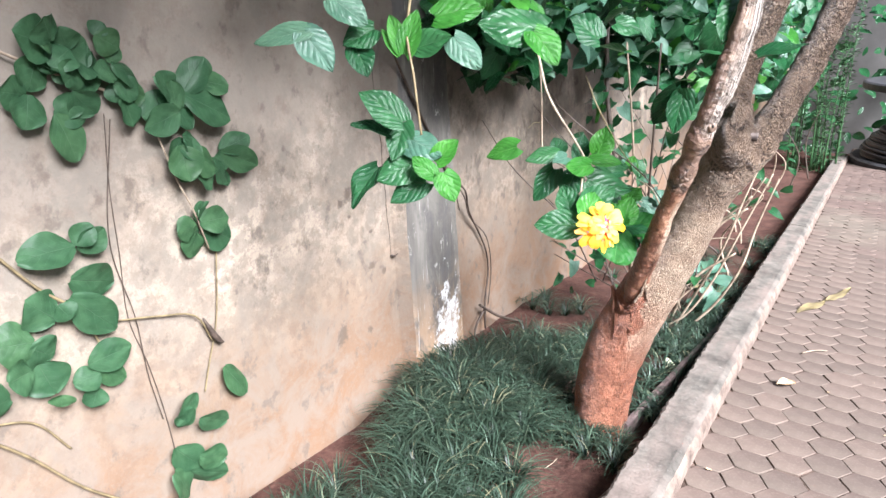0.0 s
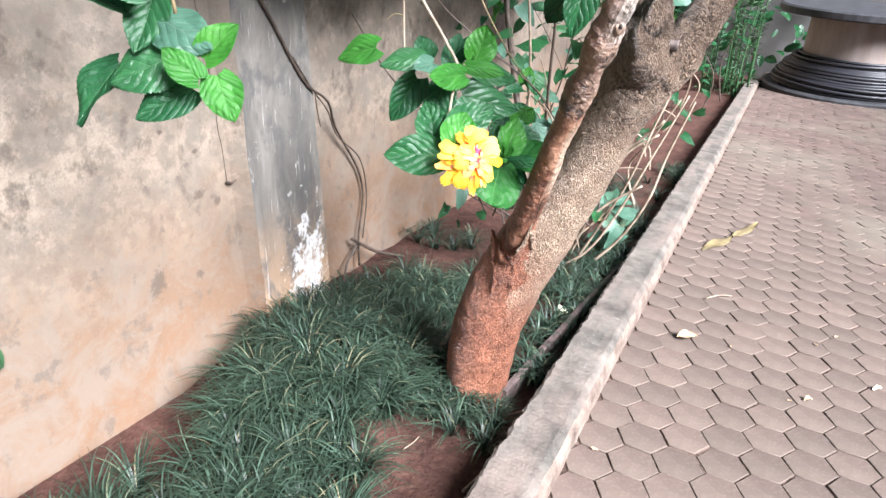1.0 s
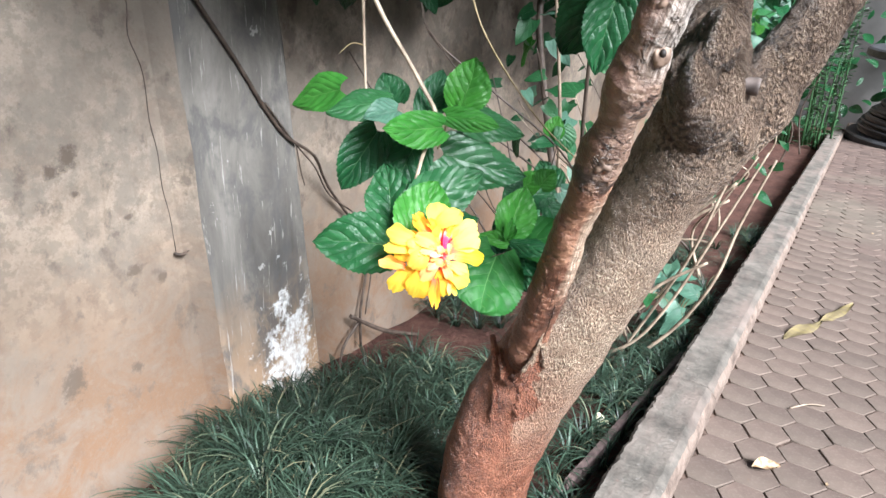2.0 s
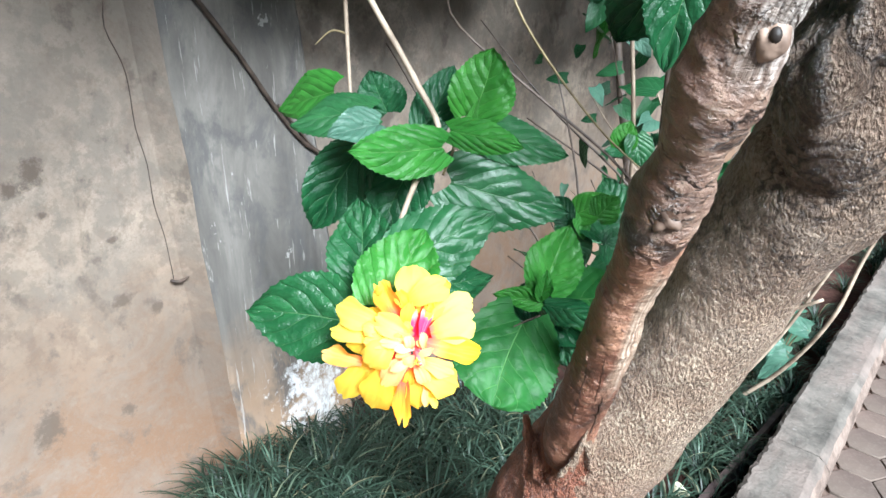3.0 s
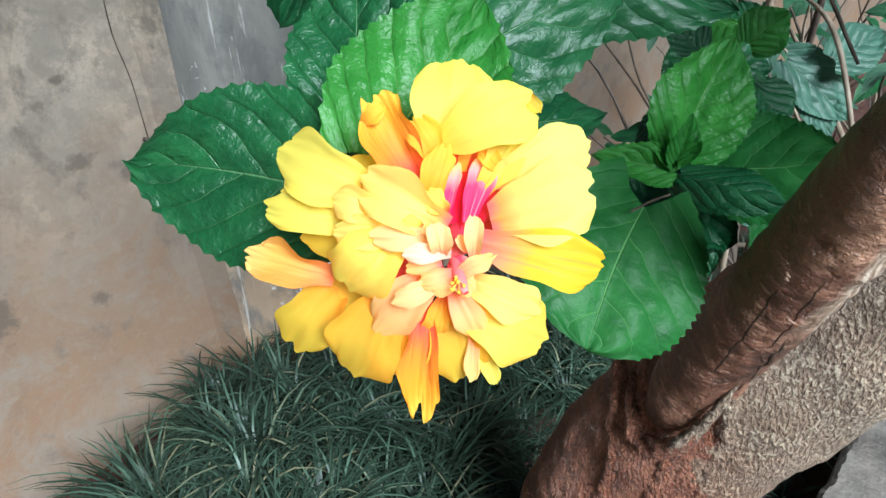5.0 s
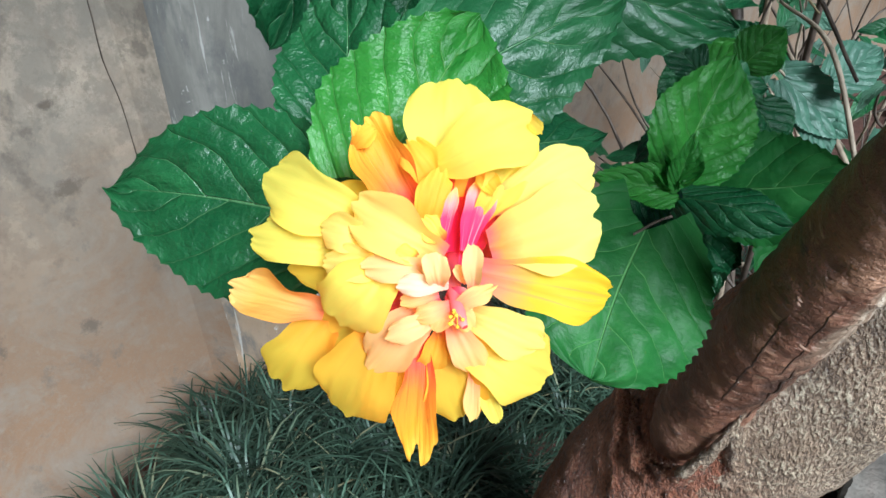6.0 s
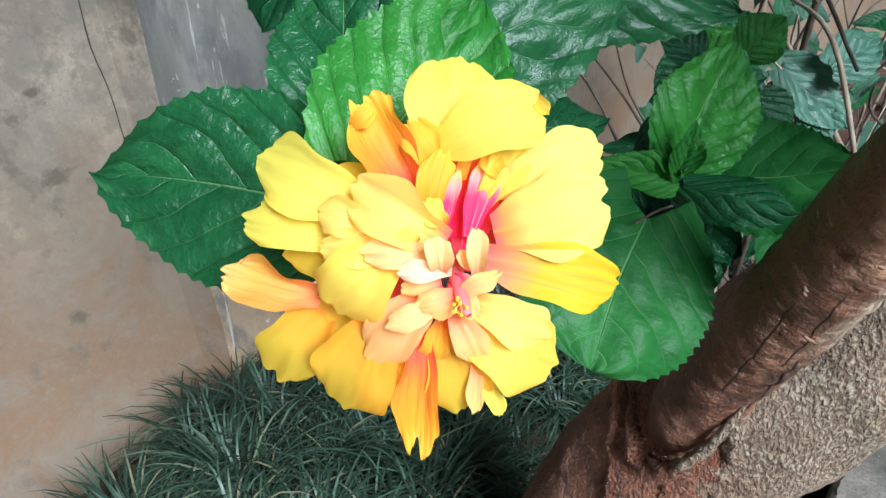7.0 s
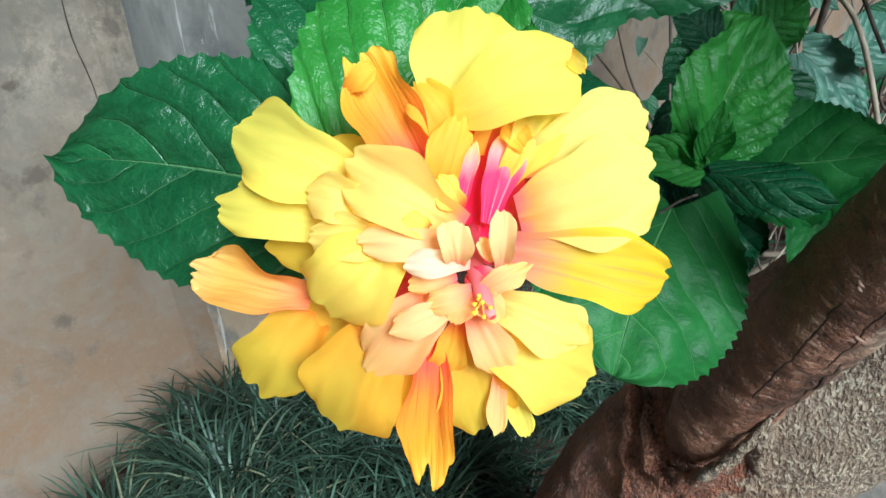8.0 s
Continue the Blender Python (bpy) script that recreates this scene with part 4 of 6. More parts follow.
hib_leaf((-1.006, 1.320, 1.437), (-0.985, 1.350, 1.538), 0.056, M_LEAF_BRIGHT, crease=0.35)
hib_leaf((-1.011, 1.319, 1.442), (-1.037, 1.312, 1.529), 0.046, M_LEAF_BRIGHT, crease=0.35)
hib_leaf((-1.018, 1.312, 1.437), (-1.054, 1.300, 1.497), 0.032, M_LEAF_BRIGHT, crease=0.5)
hib_leaf((-0.970, 1.403, 1.519), (-0.866, 1.458, 1.544), 0.082, M_LEAF_BRIGHT, fold=0.1)
hib_leaf((-0.773, 1.596, 1.483), (-0.903, 1.494, 1.508), 0.110, M_LEAF_BLUE, crease=-0.1)
hib_leaf((-0.784, 1.561, 1.479), (-0.710, 1.555, 1.404), 0.081, M_LEAF_BRIGHT, crease=0.15)
hib_leaf((-0.684, 1.745, 1.452), (-0.745, 1.703, 1.513), 0.088, M_LEAF, crease=0.2)
hib_leaf((-0.653, 1.781, 1.490), (-0.586, 1.792, 1.469), 0.059, M_LEAF_BLUE, crease=0.1)
hib_leaf((-0.390, 1.977, 1.541), (-0.403, 1.901, 1.439), 0.097, M_LEAF_BLUE, crease=0.1, facing=SHADED)
hib_leaf((-0.575, 2.150, 1.290), (-0.655, 2.185, 1.165), 0.105, M_LEAF, crease=0.15, facing=SHADED)
hib_leaf((-0.560, 2.165, 1.280), (-0.575, 2.140, 1.150), 0.080, M_LEAF, crease=0.15, facing=SHADED)
# small leaves further back
hib_leaf((-0.788, 2.569, 0.804), (-0.704, 2.603, 0.741), 0.067, M_LEAF_PALE, fold=0.2)
hib_leaf((-0.74, 2.584, 0.811), (-0.709, 2.65, 0.84), 0.061, M_LEAF_PALE, fold=0.2)
hib_leaf((-0.76, 2.587, 0.763), (-0.715, 2.583, 0.722), 0.048, M_LEAF_PALE, fold=0.2)
hib_leaf((-0.751, 2.214, 0.782), (-0.684, 2.248, 0.735), 0.09, M_LEAF, fold=0.2, twist=-30)
hib_leaf((-0.738, 2.242, 0.756), (-0.695, 2.204, 0.709), 0.069, M_LEAF, fold=0.2, twist=30)
hib_leaf((-0.797, 2.228, 0.781), (-0.737, 2.257, 0.739), 0.072, M_LEAF, fold=0.2, twist=-20)
hib_leaf((-0.719, 2.306, 0.78), (-0.659, 2.331, 0.751), 0.082, M_LEAF, fold=0.2, twist=-35)
hib_leaf((-0.807, 2.304, 0.801), (-0.808, 2.271, 0.731), 0.065, M_LEAF, fold=0.2, twist=-35)
hib_leaf((-0.846, 2.447, 0.831), (-0.89, 2.437, 0.869), 0.049, M_LEAF, fold=0.2)
hib_leaf((-0.8, 2.468, 0.842), (-0.773, 2.485, 0.88), 0.056, M_LEAF_BRIGHT, fold=0.2)
hib_leaf((-0.775, 2.463, 0.798), (-0.733, 2.461, 0.757), 0.063, M_LEAF, fold=0.2, twist=-20)
hib_leaf((-0.931, 2.632, 0.768), (-0.874, 2.652, 0.817), 0.064, M_LEAF_BRIGHT, fold=0.3)
hib_leaf((-0.917, 2.636, 0.762), (-0.839, 2.691, 0.756), 0.092, M_LEAF, fold=0.3)
hib_leaf((-0.931, 2.653, 0.763), (-0.96, 2.601, 0.731), 0.075, M_LEAF, fold=0.2)
hib_leaf((-0.865, 2.707, 0.765), (-0.922, 2.727, 0.828), 0.083, M_LEAF, fold=0.2)
hib_leaf((-0.858, 2.655, 0.743), (-0.824, 2.625, 0.695), 0.051, M_LEAF_BLUE, fold=0.2)
hib_leaf((-0.928, 2.615, 0.725), (-0.881, 2.593, 0.68), 0.064, M_LEAF_BLUE, fold=0.2)
hib_leaf((-0.923, 2.636, 0.769), (-0.897, 2.609, 0.73), 0.038, M_LEAF_BRIGHT, fold=0.3)
hib_leaf((-0.923, 2.786, 0.88), (-0.909, 2.804, 0.936), 0.058, M_LEAF_BRIGHT, fold=0.3)
hib_leaf((-0.897, 2.803, 0.907), (-0.872, 2.797, 0.844), 0.063, M_LEAF_BLUE, fold=0.2)


# stalks that carry these leaves
stem(hibiscus, [(-1.20, 2.10, 1.75, 0.006), (-1.06, 2.12, 1.45, 0.0048), (-0.985, 2.085, 1.267, 0.0044), (-0.893, 2.096, 1.124, 0.0042), (-0.850, 2.10, 1.05, 0.004), (-0.825, 2.02, 1.00, 0.0036), (-0.79, 1.93, 0.92, 0.0032), (-0.745, 1.905, 0.885, 0.003)], M_PALE_STEM, n=40)
stem(hibiscus, [(-1.16, 2.15, 1.72, 0.004), (-1.06, 2.14, 1.45, 0.0034), (-1.015, 2.100, 1.267, 0.003), (-1.002, 2.088, 1.091, 0.0028), (-0.985, 2.075, 1.06, 0.002)], M_PALE_STEM)
stem(hibiscus, [(-1.004, 2.092, 1.165, 0.0016), (-1.03, 2.085, 1.168, 0.0015), (-1.048, 2.07, 1.150, 0.001)], M_STEM, "twig", 10, 6)
stem(hibiscus, [(-1.16, 2.50, 1.22, 0.0022), (-1.028, 2.349, 1.165, 0.0022), (-0.90, 2.39, 1.06, 0.0024), (-0.765, 2.445, 0.95, 0.0024), (-0.70, 2.52, 0.83, 0.002)], M_DARK_STEM)
stem(hibiscus, [(-0.98, 2.40, 1.30, 0.0022), (-0.90, 2.36, 1.17, 0.0022), (-0.86, 2.55, 0.98, 0.002), (-0.80, 2.68, 0.86, 0.0016)])
stem(hibiscus, [(-0.85, 2.14, 1.05, 0.003), (-0.845, 2.12, 1.02, 0.002), (-0.856, 2.115, 0.99, 0.0018)])
stem(hibiscus, [(-0.62, 2.60, 0.45, 0.006), (-0.66, 2.42, 0.66, 0.0035), (-0.688, 2.31, 0.765, 0.0022), (-0.700, 2.26, 0.795, 0.0014)], M_DARK_STEM)
stem(hibiscus, [(-0.700, 2.26, 0.790, 0.0012), (-0.728, 2.17, 0.795, 0.0011), (-0.721, 2.10, 0.812, 0.0009)], M_DARK_STEM)
# main stems rising beyond the trunk
stem(hibiscus, [(-0.95, 3.20, -0.20, 0.016), (-1.05, 3.247, 0.412, 0.015), (-1.143, 3.314, 0.694, 0.014), (-1.195, 3.335, 0.89, 0.013), (-1.25, 3.36, 1.15, 0.012), (-1.30, 3.45, 1.60, 0.010), (-1.25, 3.3, 2.2, 0.007)], M_DARK_STEM, n=40, sides=9)
stem(hibiscus, [(-0.92, 3.22, -0.20, 0.012), (-0.78, 2.98, 0.35, 0.010), (-0.66, 2.72, 0.55, 0.008), (-0.62, 2.60, 0.45, 0.006)], M_DARK_STEM)
stem(hibiscus, [(-0.96, 3.15, -0.2, 0.008), (-0.95, 2.95, 0.6, 0.006), (-0.93, 2.85, 0.95, 0.005), (-0.97, 2.8, 1.4, 0.004)], M_PALE_STEM)
stem(hibiscus, [(-0.98, 3.25, -0.2, 0.008), (-0.88, 2.95, 0.5, 0.006), (-0.82, 2.75, 0.95, 0.005), (-0.80, 2.7, 1.4, 0.004)], M_DARK_STEM)
stem(hibiscus, [(-0.62, 2.55, 0.62, 0.003), (-0.72, 2.62, 0.72, 0.004), (-0.84, 2.72, 0.80, 0.003)], M_PALE_STEM)
stem(hibiscus, [(-0.66, 2.50, 0.72, 0.003), (-0.74, 2.55, 0.85, 0.003), (-0.83, 2.62, 0.88, 0.002)], M_PALE_STEM)


# ---------------------------------------------------------------- flower
def petal_material(name, stops, rough=0.6, share=0.6, streak=(0.95, 0.40, 0.05), amount=0.16, fine=11, relief=0.13):
    k = Mat(name, rough, 0.2)
    u, v, _ = k.axis("UV")
    shift = k.math('MULTIPLY_ADD', k.noise(3.0, 3, 0.5, "UV"), 0.24, -0.12)
    base = k.ramp(k.math('ADD', v, shift), *stops)
    ribs = k.noise(1.0, 3, 0.5, "UV", (fine, 0.9, 1), 0.4)
    base = k.mix(k.math('MULTIPLY', k.ramp(ribs, (0.56, 0.0), (0.70, 1.0)), amount), base, streak)
    k.color(base)
    k.bump(k.math('ADD', ribs, k.math('MULTIPLY', k.noise(9, 4, 0.6, "UV"), 0.5)), relief, 0.0018)
    t = k.n.new("ShaderNodeBsdfTranslucent")
    k.l.new(k.mix(0.35, base, (0.98, 0.55, 0.06)), t.inputs["Color"])
    x = k.n.new("ShaderNodeMixShader")
    x.inputs[0].default_value = share
    k.l.new(k.b.outputs[0], x.inputs[1])
    k.l.new(t.outputs[0], x.inputs[2])
    k.l.new(x.outputs[0], k.n["Material Output"].inputs[0])
    return k.m


RED, PINK = (0.66, 0.010, 0.045), (0.84, 0.20, 0.22)
P_YELLOW = petal_material("yellow_petal", ((0.0, RED), (0.12, (0.82, 0.18, 0.06)), (0.28, (0.90, 0.52, 0.08)), (0.5, (0.94, 0.73, 0.12)), (1.0, (0.94, 0.73, 0.10))))
P_PALE = petal_material("pale_yellow_petal", ((0.0, PINK), (0.12, (0.91, 0.48, 0.12)), (0.3, (0.95, 0.77, 0.20)), (1.0, (0.95, 0.81, 0.20))), amount=0.12)
P_SUN = petal_material("clear_yellow_petal", ((0.0, (0.92, 0.64, 0.06)), (0.3, (0.94, 0.78, 0.13)), (1.0, (0.94, 0.79, 0.12))), amount=0.12)
P_BLUSH2 = petal_material("yellow_petal_blushed_below", ((0.0, (0.84, 0.20, 0.24)), (0.22, (0.89, 0.42, 0.20)), (0.45, (0.92, 0.64, 0.04)), (1.0, (0.92, 0.60, 0.02))), streak=(0.86, 0.26, 0.16), amount=0.55)
P_DEEP = petal_material("deep_yellow_petal", ((0.0, (0.80, 0.14, 0.05)), (0.2, (0.88, 0.42, 0.03)), (0.6, (0.93, 0.62, 0.06)), (1.0, (0.93, 0.66, 0.065))), amount=0.2, share=0.68)
P_ORANGE = petal_material("orange_withered_petal", ((0.0, (0.74, 0.03, 0.08)), (0.28, (0.80, 0.10, 0.06)), (0.48, (0.86, 0.25, 0.03)), (0.8, (0.89, 0.36, 0.02)), (1.0, (0.91, 0.50, 0.05))), 0.5, 0.45, (0.58, 0.07, 0.010), 0.6, 26, 0.4)
P_DULL = petal_material("dull_withered_petal", ((0.0, (0.80, 0.22, 0.10)), (0.35, (0.85, 0.36, 0.08)), (0.7, (0.87, 0.42, 0.08)), (1.0, (0.86, 0.48, 0.14))), 0.55, 0.45, (0.72, 0.26, 0.05), 0.5, 22, 0.4)
P_PEACH = petal_material("peach_inner_petal", ((0.0, (0.86, 0.16, 0.22)), (0.25, (0.91, 0.40, 0.22)), (0.6, (0.93, 0.57, 0.24)), (1.0, (0.94, 0.66, 0.22))), amount=0.2, streak=(0.90, 0.34, 0.22))
P_CREAM = petal_material("cream_inner_petal", ((0.0, (0.88, 0.34, 0.30)), (0.3, (0.93, 0.62, 0.30)), (1.0, (0.95, 0.75, 0.34))), amount=0.12, streak=(0.92, 0.50, 0.30))
P_WHITE = petal_material("whitish_inner_petal", ((0.0, (0.92, 0.50, 0.42)), (0.4, (0.94, 0.76, 0.54)), (1.0, (0.95, 0.86, 0.66))), amount=0.08, streak=(0.92, 0.60, 0.45))
P_THROAT = petal_material("crimson_throat_petal", ((0.0, (0.70, 0.004, 0.07)), (0.5, (0.80, 0.006, 0.10)), (0.78, (0.86, 0.05, 0.04)), (1.0, (0.90, 0.28, 0.03))), streak=(0.90, 0.20, 0.36), amount=0.35)
P_BLUSH = petal_material("pink_streaked_petal", ((0.0, (0.76, 0.01, 0.14)), (0.5, (0.86, 0.06, 0.22)), (0.75, (0.92, 0.45, 0.48)), (1.0, (0.94, 0.72, 0.24))), streak=(0.94, 0.66, 0.70), amount=0.6)

F_MID = Vector((-0.6858, 1.8665, 0.9090))
F_X, F_Y, F_N = Vector((0.7277, 0.6859, 0.0061)), Vector((-0.3555, 0.3694, 0.8586)), Vector((0.5867, -0.6270, 0.5126))


def in_flower(x, y, z):
    """A place in the flower's own frame, in millimetres: across, up, and out of its face."""
    return F_MID + (F_X * x + F_Y * y + F_N * z) * 0.001


def calyx():
    bm = bmesh.new()
    a, b, c = in_flower(0, 4, -24), in_flower(-3, 8, -42), in_flower(-6, 12, -62)
    tube(bm, [(*a, 0.010), (*((a + b) / 2), 0.009), (*b, 0.007), (*c, 0.0022)], 16, 12, 0.05)
    ob = part("flower", bm, M_LEAF_BRIGHT, hibiscus, "large double yellow hibiscus flower with a crimson throat")
    return ob


flower = calyx()
PETALS = [0]


def petal(base, tip, width, lift, curl, material, ruffle=1.0, cup=0.15, blunt=0.35):
    """One petal from base to tip (flower frame, mm): a bowed strip, widest beyond the middle, with a wavy rim."""
    PETALS[0] += 1
    rnd = random.Random(100 + PETALS[0])
    b, t = Vector(base), Vector(tip)
    d = t - b
    length = d.length
    d.normalize()
    out = Vector((0, 0, 1))
    side = d.cross(out).normalized()
    nrm = side.cross(d).normalized()
    if nrm.z < 0:
        nrm.negate()
    rows, cols = 40, 28
    p1, p2, p3 = rnd.uniform(0, 6), rnd.uniform(0, 6), rnd.uniform(0, 6)
    lop = rnd.uniform(-0.12, 0.12)
    bm = bmesh.new()
    uv = bm.loops.layers.uv.verify()
    grid = []
    for i in range(rows + 1):
        s = i / rows
        rise = math.sin(math.pi * 0.5 * min(1, s / 0.78)) ** 1.15
        f = 0.40 + 0.60 * rise
        if s > 0.78:
            e = (s - 0.78) / 0.22
            f *= blunt + (1 - blunt) * math.sqrt(max(0.0, 1 - e ** 2.2))
        row = []
        for j in range(cols + 1):
            u = j / cols * 2 - 1
            x = u * f * width * 0.5 + lop * width * s * s
            rim = s ** 2.2
            along = s * length * (1 - 0.12 * (abs(u) ** 2.6) * rim)
            along += ruffle * rim * length * (0.085 * noise.noise((u * 1.7 + p1, p2, 0)) + 0.034 * noise.noise((u * 4.2 + p1, p3, 1)))
            x += ruffle * width * 0.07 * noise.noise((s * 3.2 + p3, u, 2)) * u
            h = lift * math.sin(math.pi * s) + cup * width * (u * u - 0.3) * math.sin(math.pi * min(1, s * 0.9 + 0.05))
            h -= 0.6 * curl * max(0.0, s - 0.55) ** 2 * 4.9
            h += width * (0.10 * s * noise.noise((u * 1.1 + p2, s * 1.6, p1)) + 0.05 * rim * noise.noise((u * 2.8 + p3, s * 2.0, p2)))
            h += ruffle * 0.022 * width * s ** 5 * noise.noise((u * 7.0 + p2, s * 5.0, p3))
            h += (ruffle - 0.75) * width * 0.05 * (0.25 + s) * (0.4 - abs(noise.noise((u * 4.2 + p3 + 0.5 * math.sin(s * 4 + p1), s * 1.1 + p2, 11))))
            h += 0.065 * width * (0.3 - abs(noise.noise((u * 2.6 + p1 + 0.5 * s, s * 0.9, 17))))  * math.sin(math.pi * min(1, s * 1.1))
            h += 0.05 * width * math.exp(-(u * 5) ** 2) * (1 - s)
            q = b + d * along + side * x + nrm * h
            row.append(bm.verts.new(in_flower(*q)))
        grid.append(row)
    for i in range(rows):
        for j in range(cols):
            fc = bm.faces.new((grid[i][j], grid[i][j + 1], grid[i + 1][j + 1], grid[i + 1][j]))
            fc.smooth = True
            for l, (jj, ii) in zip(fc.loops, ((j, i), (j + 1, i), (j + 1, i + 1), (j, i + 1))):
                l[uv].uv = (jj / cols, ii / rows)
    return part("petal", bm, material, flower)


# outer ring
petal((-26, 0, -16), (-68, 1, -17), 24, 4, 3, P_DEEP, blunt=0.7)
petal((-22, -22, -18), (-59, -34, -20), 29, 4, 4, P_DEEP, blunt=0.75)
petal((10, -22, -14), (27, -45, -16), 26, 4, 4, P_DEEP, blunt=0.7)
petal((-16, 12, -14), (-54, 31, -15), 26, 4, 3, P_DEEP, blunt=0.7)
petal((-12, -31, -16), (-22, -60, -18), 22, 4, 4, P_DEEP, blunt=0.7)
petal((1, 29, -14), (-2, 78, -8), 35, 6, 4, P_SUN, blunt=0.75)
petal((-4, 41, -4), (36, 59, 2), 29, 7, 3, P_SUN, blunt=0.72)
petal((15, 20, -10), (34, 50, -6), 19, 4, 2, P_SUN, blunt=0.6)
petal((18, 24, -10), (61, 41, -5), 24, 6, 4, P_PALE, blunt=0.7)
petal((18, 8, -6), (62, 18, 1), 36, 4, 6, P_PALE, blunt=0.78)
petal((12, -2, -9), (68, -14, -3), 26, 8, 6, P_BLUSH2, blunt=0.6, ruffle=1.2)
petal((0, -20, -6), (43, -47, -9), 34, 8, 7, P_YELLOW, blunt=0.7)
petal((6, -17, 1), (38, -34, -0), 19, 6, 4, P_PALE, blunt=0.6)
petal((-1, -28, -9), (5, -66, -13), 27, 6, 6, P_DEEP, blunt=0.75)
petal((13, -42, -10), (20, -67, -13), 8, 3, -2, P_SUN, blunt=0.6)
petal((11, -39, -7), (9, -64, -9), 7, 3, -3, P_PEACH, blunt=0.6)
petal((-11, -24, -5), (-15, -80, -14), 18, 6, -4, P_ORANGE, cup=0.35, ruffle=2.0, blunt=0.5)
petal((-23, -23, -7), (-47, -62, -13), 36, 7, 8, P_DEEP, blunt=0.75)
petal((-18, -30, -10), (-31, -64, -14), 18, 5, 5, P_DEEP, blunt=0.7)
petal((-48, -19, -20), (-74, -52, -22), 29, 5, 5, P_DEEP, blunt=0.78)
petal((-52, -18, -15), (-91, -8, -17), 20, 7, -7, P_DULL, cup=0.5, ruffle=2.0, blunt=0.6)
petal((-30, 17, -8), (-77, 35, -9), 30, 7, 4, P_SUN, blunt=0.75)
petal((-30, 5, -11), (-82, 18, -12), 22, 6, 4, P_SUN, blunt=0.7)
petal((-11, 18, -12), (-36, 59, -7), 23, 8, -7, P_ORANGE, ruffle=2.0, cup=0.4, blunt=0.7)
petal((-38, 48, -2), (-27, 56, 0), 8, 3, -3, P_DEEP, ruffle=1.6, blunt=0.5)
petal((32, 62, -1), (39, 53, 0), 6, 2, -3, P_DEEP, ruffle=1.6, blunt=0.5)
# throat
petal((4, -7, -17), (15, 44, -13), 44, -4, 0, P_THROAT, cup=0.2, blunt=0.85)
petal((4, -5, -11), (13, 42, -7), 26, -6, 0, P_THROAT, cup=0.3, blunt=0.85)
petal((-2, 7, -8), (3, 32, -2), 6, -2, 2, P_BLUSH, blunt=0.6)
petal((8, 6, -8), (17, 37, -5), 13, -2, 1, P_BLUSH, blunt=0.7)
petal((22, 29, -8), (15, 39, -4), 9, 2, 2, P_DEEP, blunt=0.6)
petal((-10, 13, -2), (-3, 39, 3), 13, 5, -3, P_DEEP, blunt=0.65, ruffle=1.4)
petal((-3, 33, -4), (-16, 50, 0), 15, 4, 3, P_DEEP, blunt=0.65, ruffle=1.4)
petal((-1, 10, 6), (-10, 19, 10), 10, 3, -3, P_YELLOW, blunt=0.6, ruffle=1.8)
petal((-4, -11, -5), (-32, -17, -5), 13, -2, 2, P_THROAT, blunt=0.7)
# inner ring
petal((-1, 4, 5), (-37, 24, 9), 24, 8, 6, P_PALE, blunt=0.72, cup=0.28, ruffle=1.3)
petal((-27, 11, 1), (-49, 17, 4), 16, 5, 5, P_PALE, blunt=0.7, cup=0.28, ruffle=1.3)
petal((-20, 0, 3), (-48, 4, 6), 15, 5, 5, P_PALE, blunt=0.7, cup=0.28, ruffle=1.3)
petal((-20, 4, 2), (-44, -23, 2), 30, 9, 7, P_SUN, blunt=0.75, cup=0.24, ruffle=1.2)
petal((-2, -0, 9), (-32, 0, 13), 11, 5, 3, P_CREAM, blunt=0.7)
petal((-4, -11, 3), (-33, -40, -0), 22, 6, 5, P_PEACH, blunt=0.7)
petal((-5, -13, 1), (-23, -38, -3), 14, 5, 4, P_PEACH, blunt=0.7)
petal((1, -19, 2), (12, -43, 1), 14, 5, 4, P_PEACH, blunt=0.65)
petal((-3, -26, -3), (-7, -44, -6), 12, 4, 3, P_DEEP, blunt=0.65)
# the crumpled heart
petal((1, -6, 13), (-18, -5, 18), 9, 4, 3, P_WHITE, blunt=0.75)
petal((-3, -7, 15), (-3, 7, 23), 10, 4, -3, P_CREAM, blunt=0.9, cup=0.25)
petal((10, -8, 14), (10, 10, 22), 8, 4, -4, P_CREAM, blunt=0.75, cup=0.4)
petal((8, -6, 12), (4, 2, 18), 5, 2, -2, P_CREAM, blunt=0.7)
petal((-3, -19, 11), (-23, -25, 15), 10, 4, 3, P_CREAM, blunt=0.7)
petal((2, -14, 13), (-12, -18, 18), 8, 3, 3, P_PEACH, blunt=0.6, ruffle=1.5)
petal((1, -16, 12), (18, -7, 17), 8, 3, 2, P_PEACH, blunt=0.35, ruffle=1.5)
petal((2, -14, 11), (10, -22, 16), 9, 3, 3, P_PEACH, blunt=0.6, ruffle=1.5)
petal((0, -16, 11), (-3, -23, 16), 9, 3, 3, P_PEACH, blunt=0.6, ruffle=1.6)
petal((-3, -10, 9), (-17, -13, 13), 7, 3, 2, P_PEACH, blunt=0.6, ruffle=1.5)
petal((0, -10, 8), (10, -14, 14), 11, 3, 2, P_BLUSH, blunt=0.7)
petal((-11, 4, 10), (-19, 8, 15), 7, 3, -3, P_YELLOW, blunt=0.7)


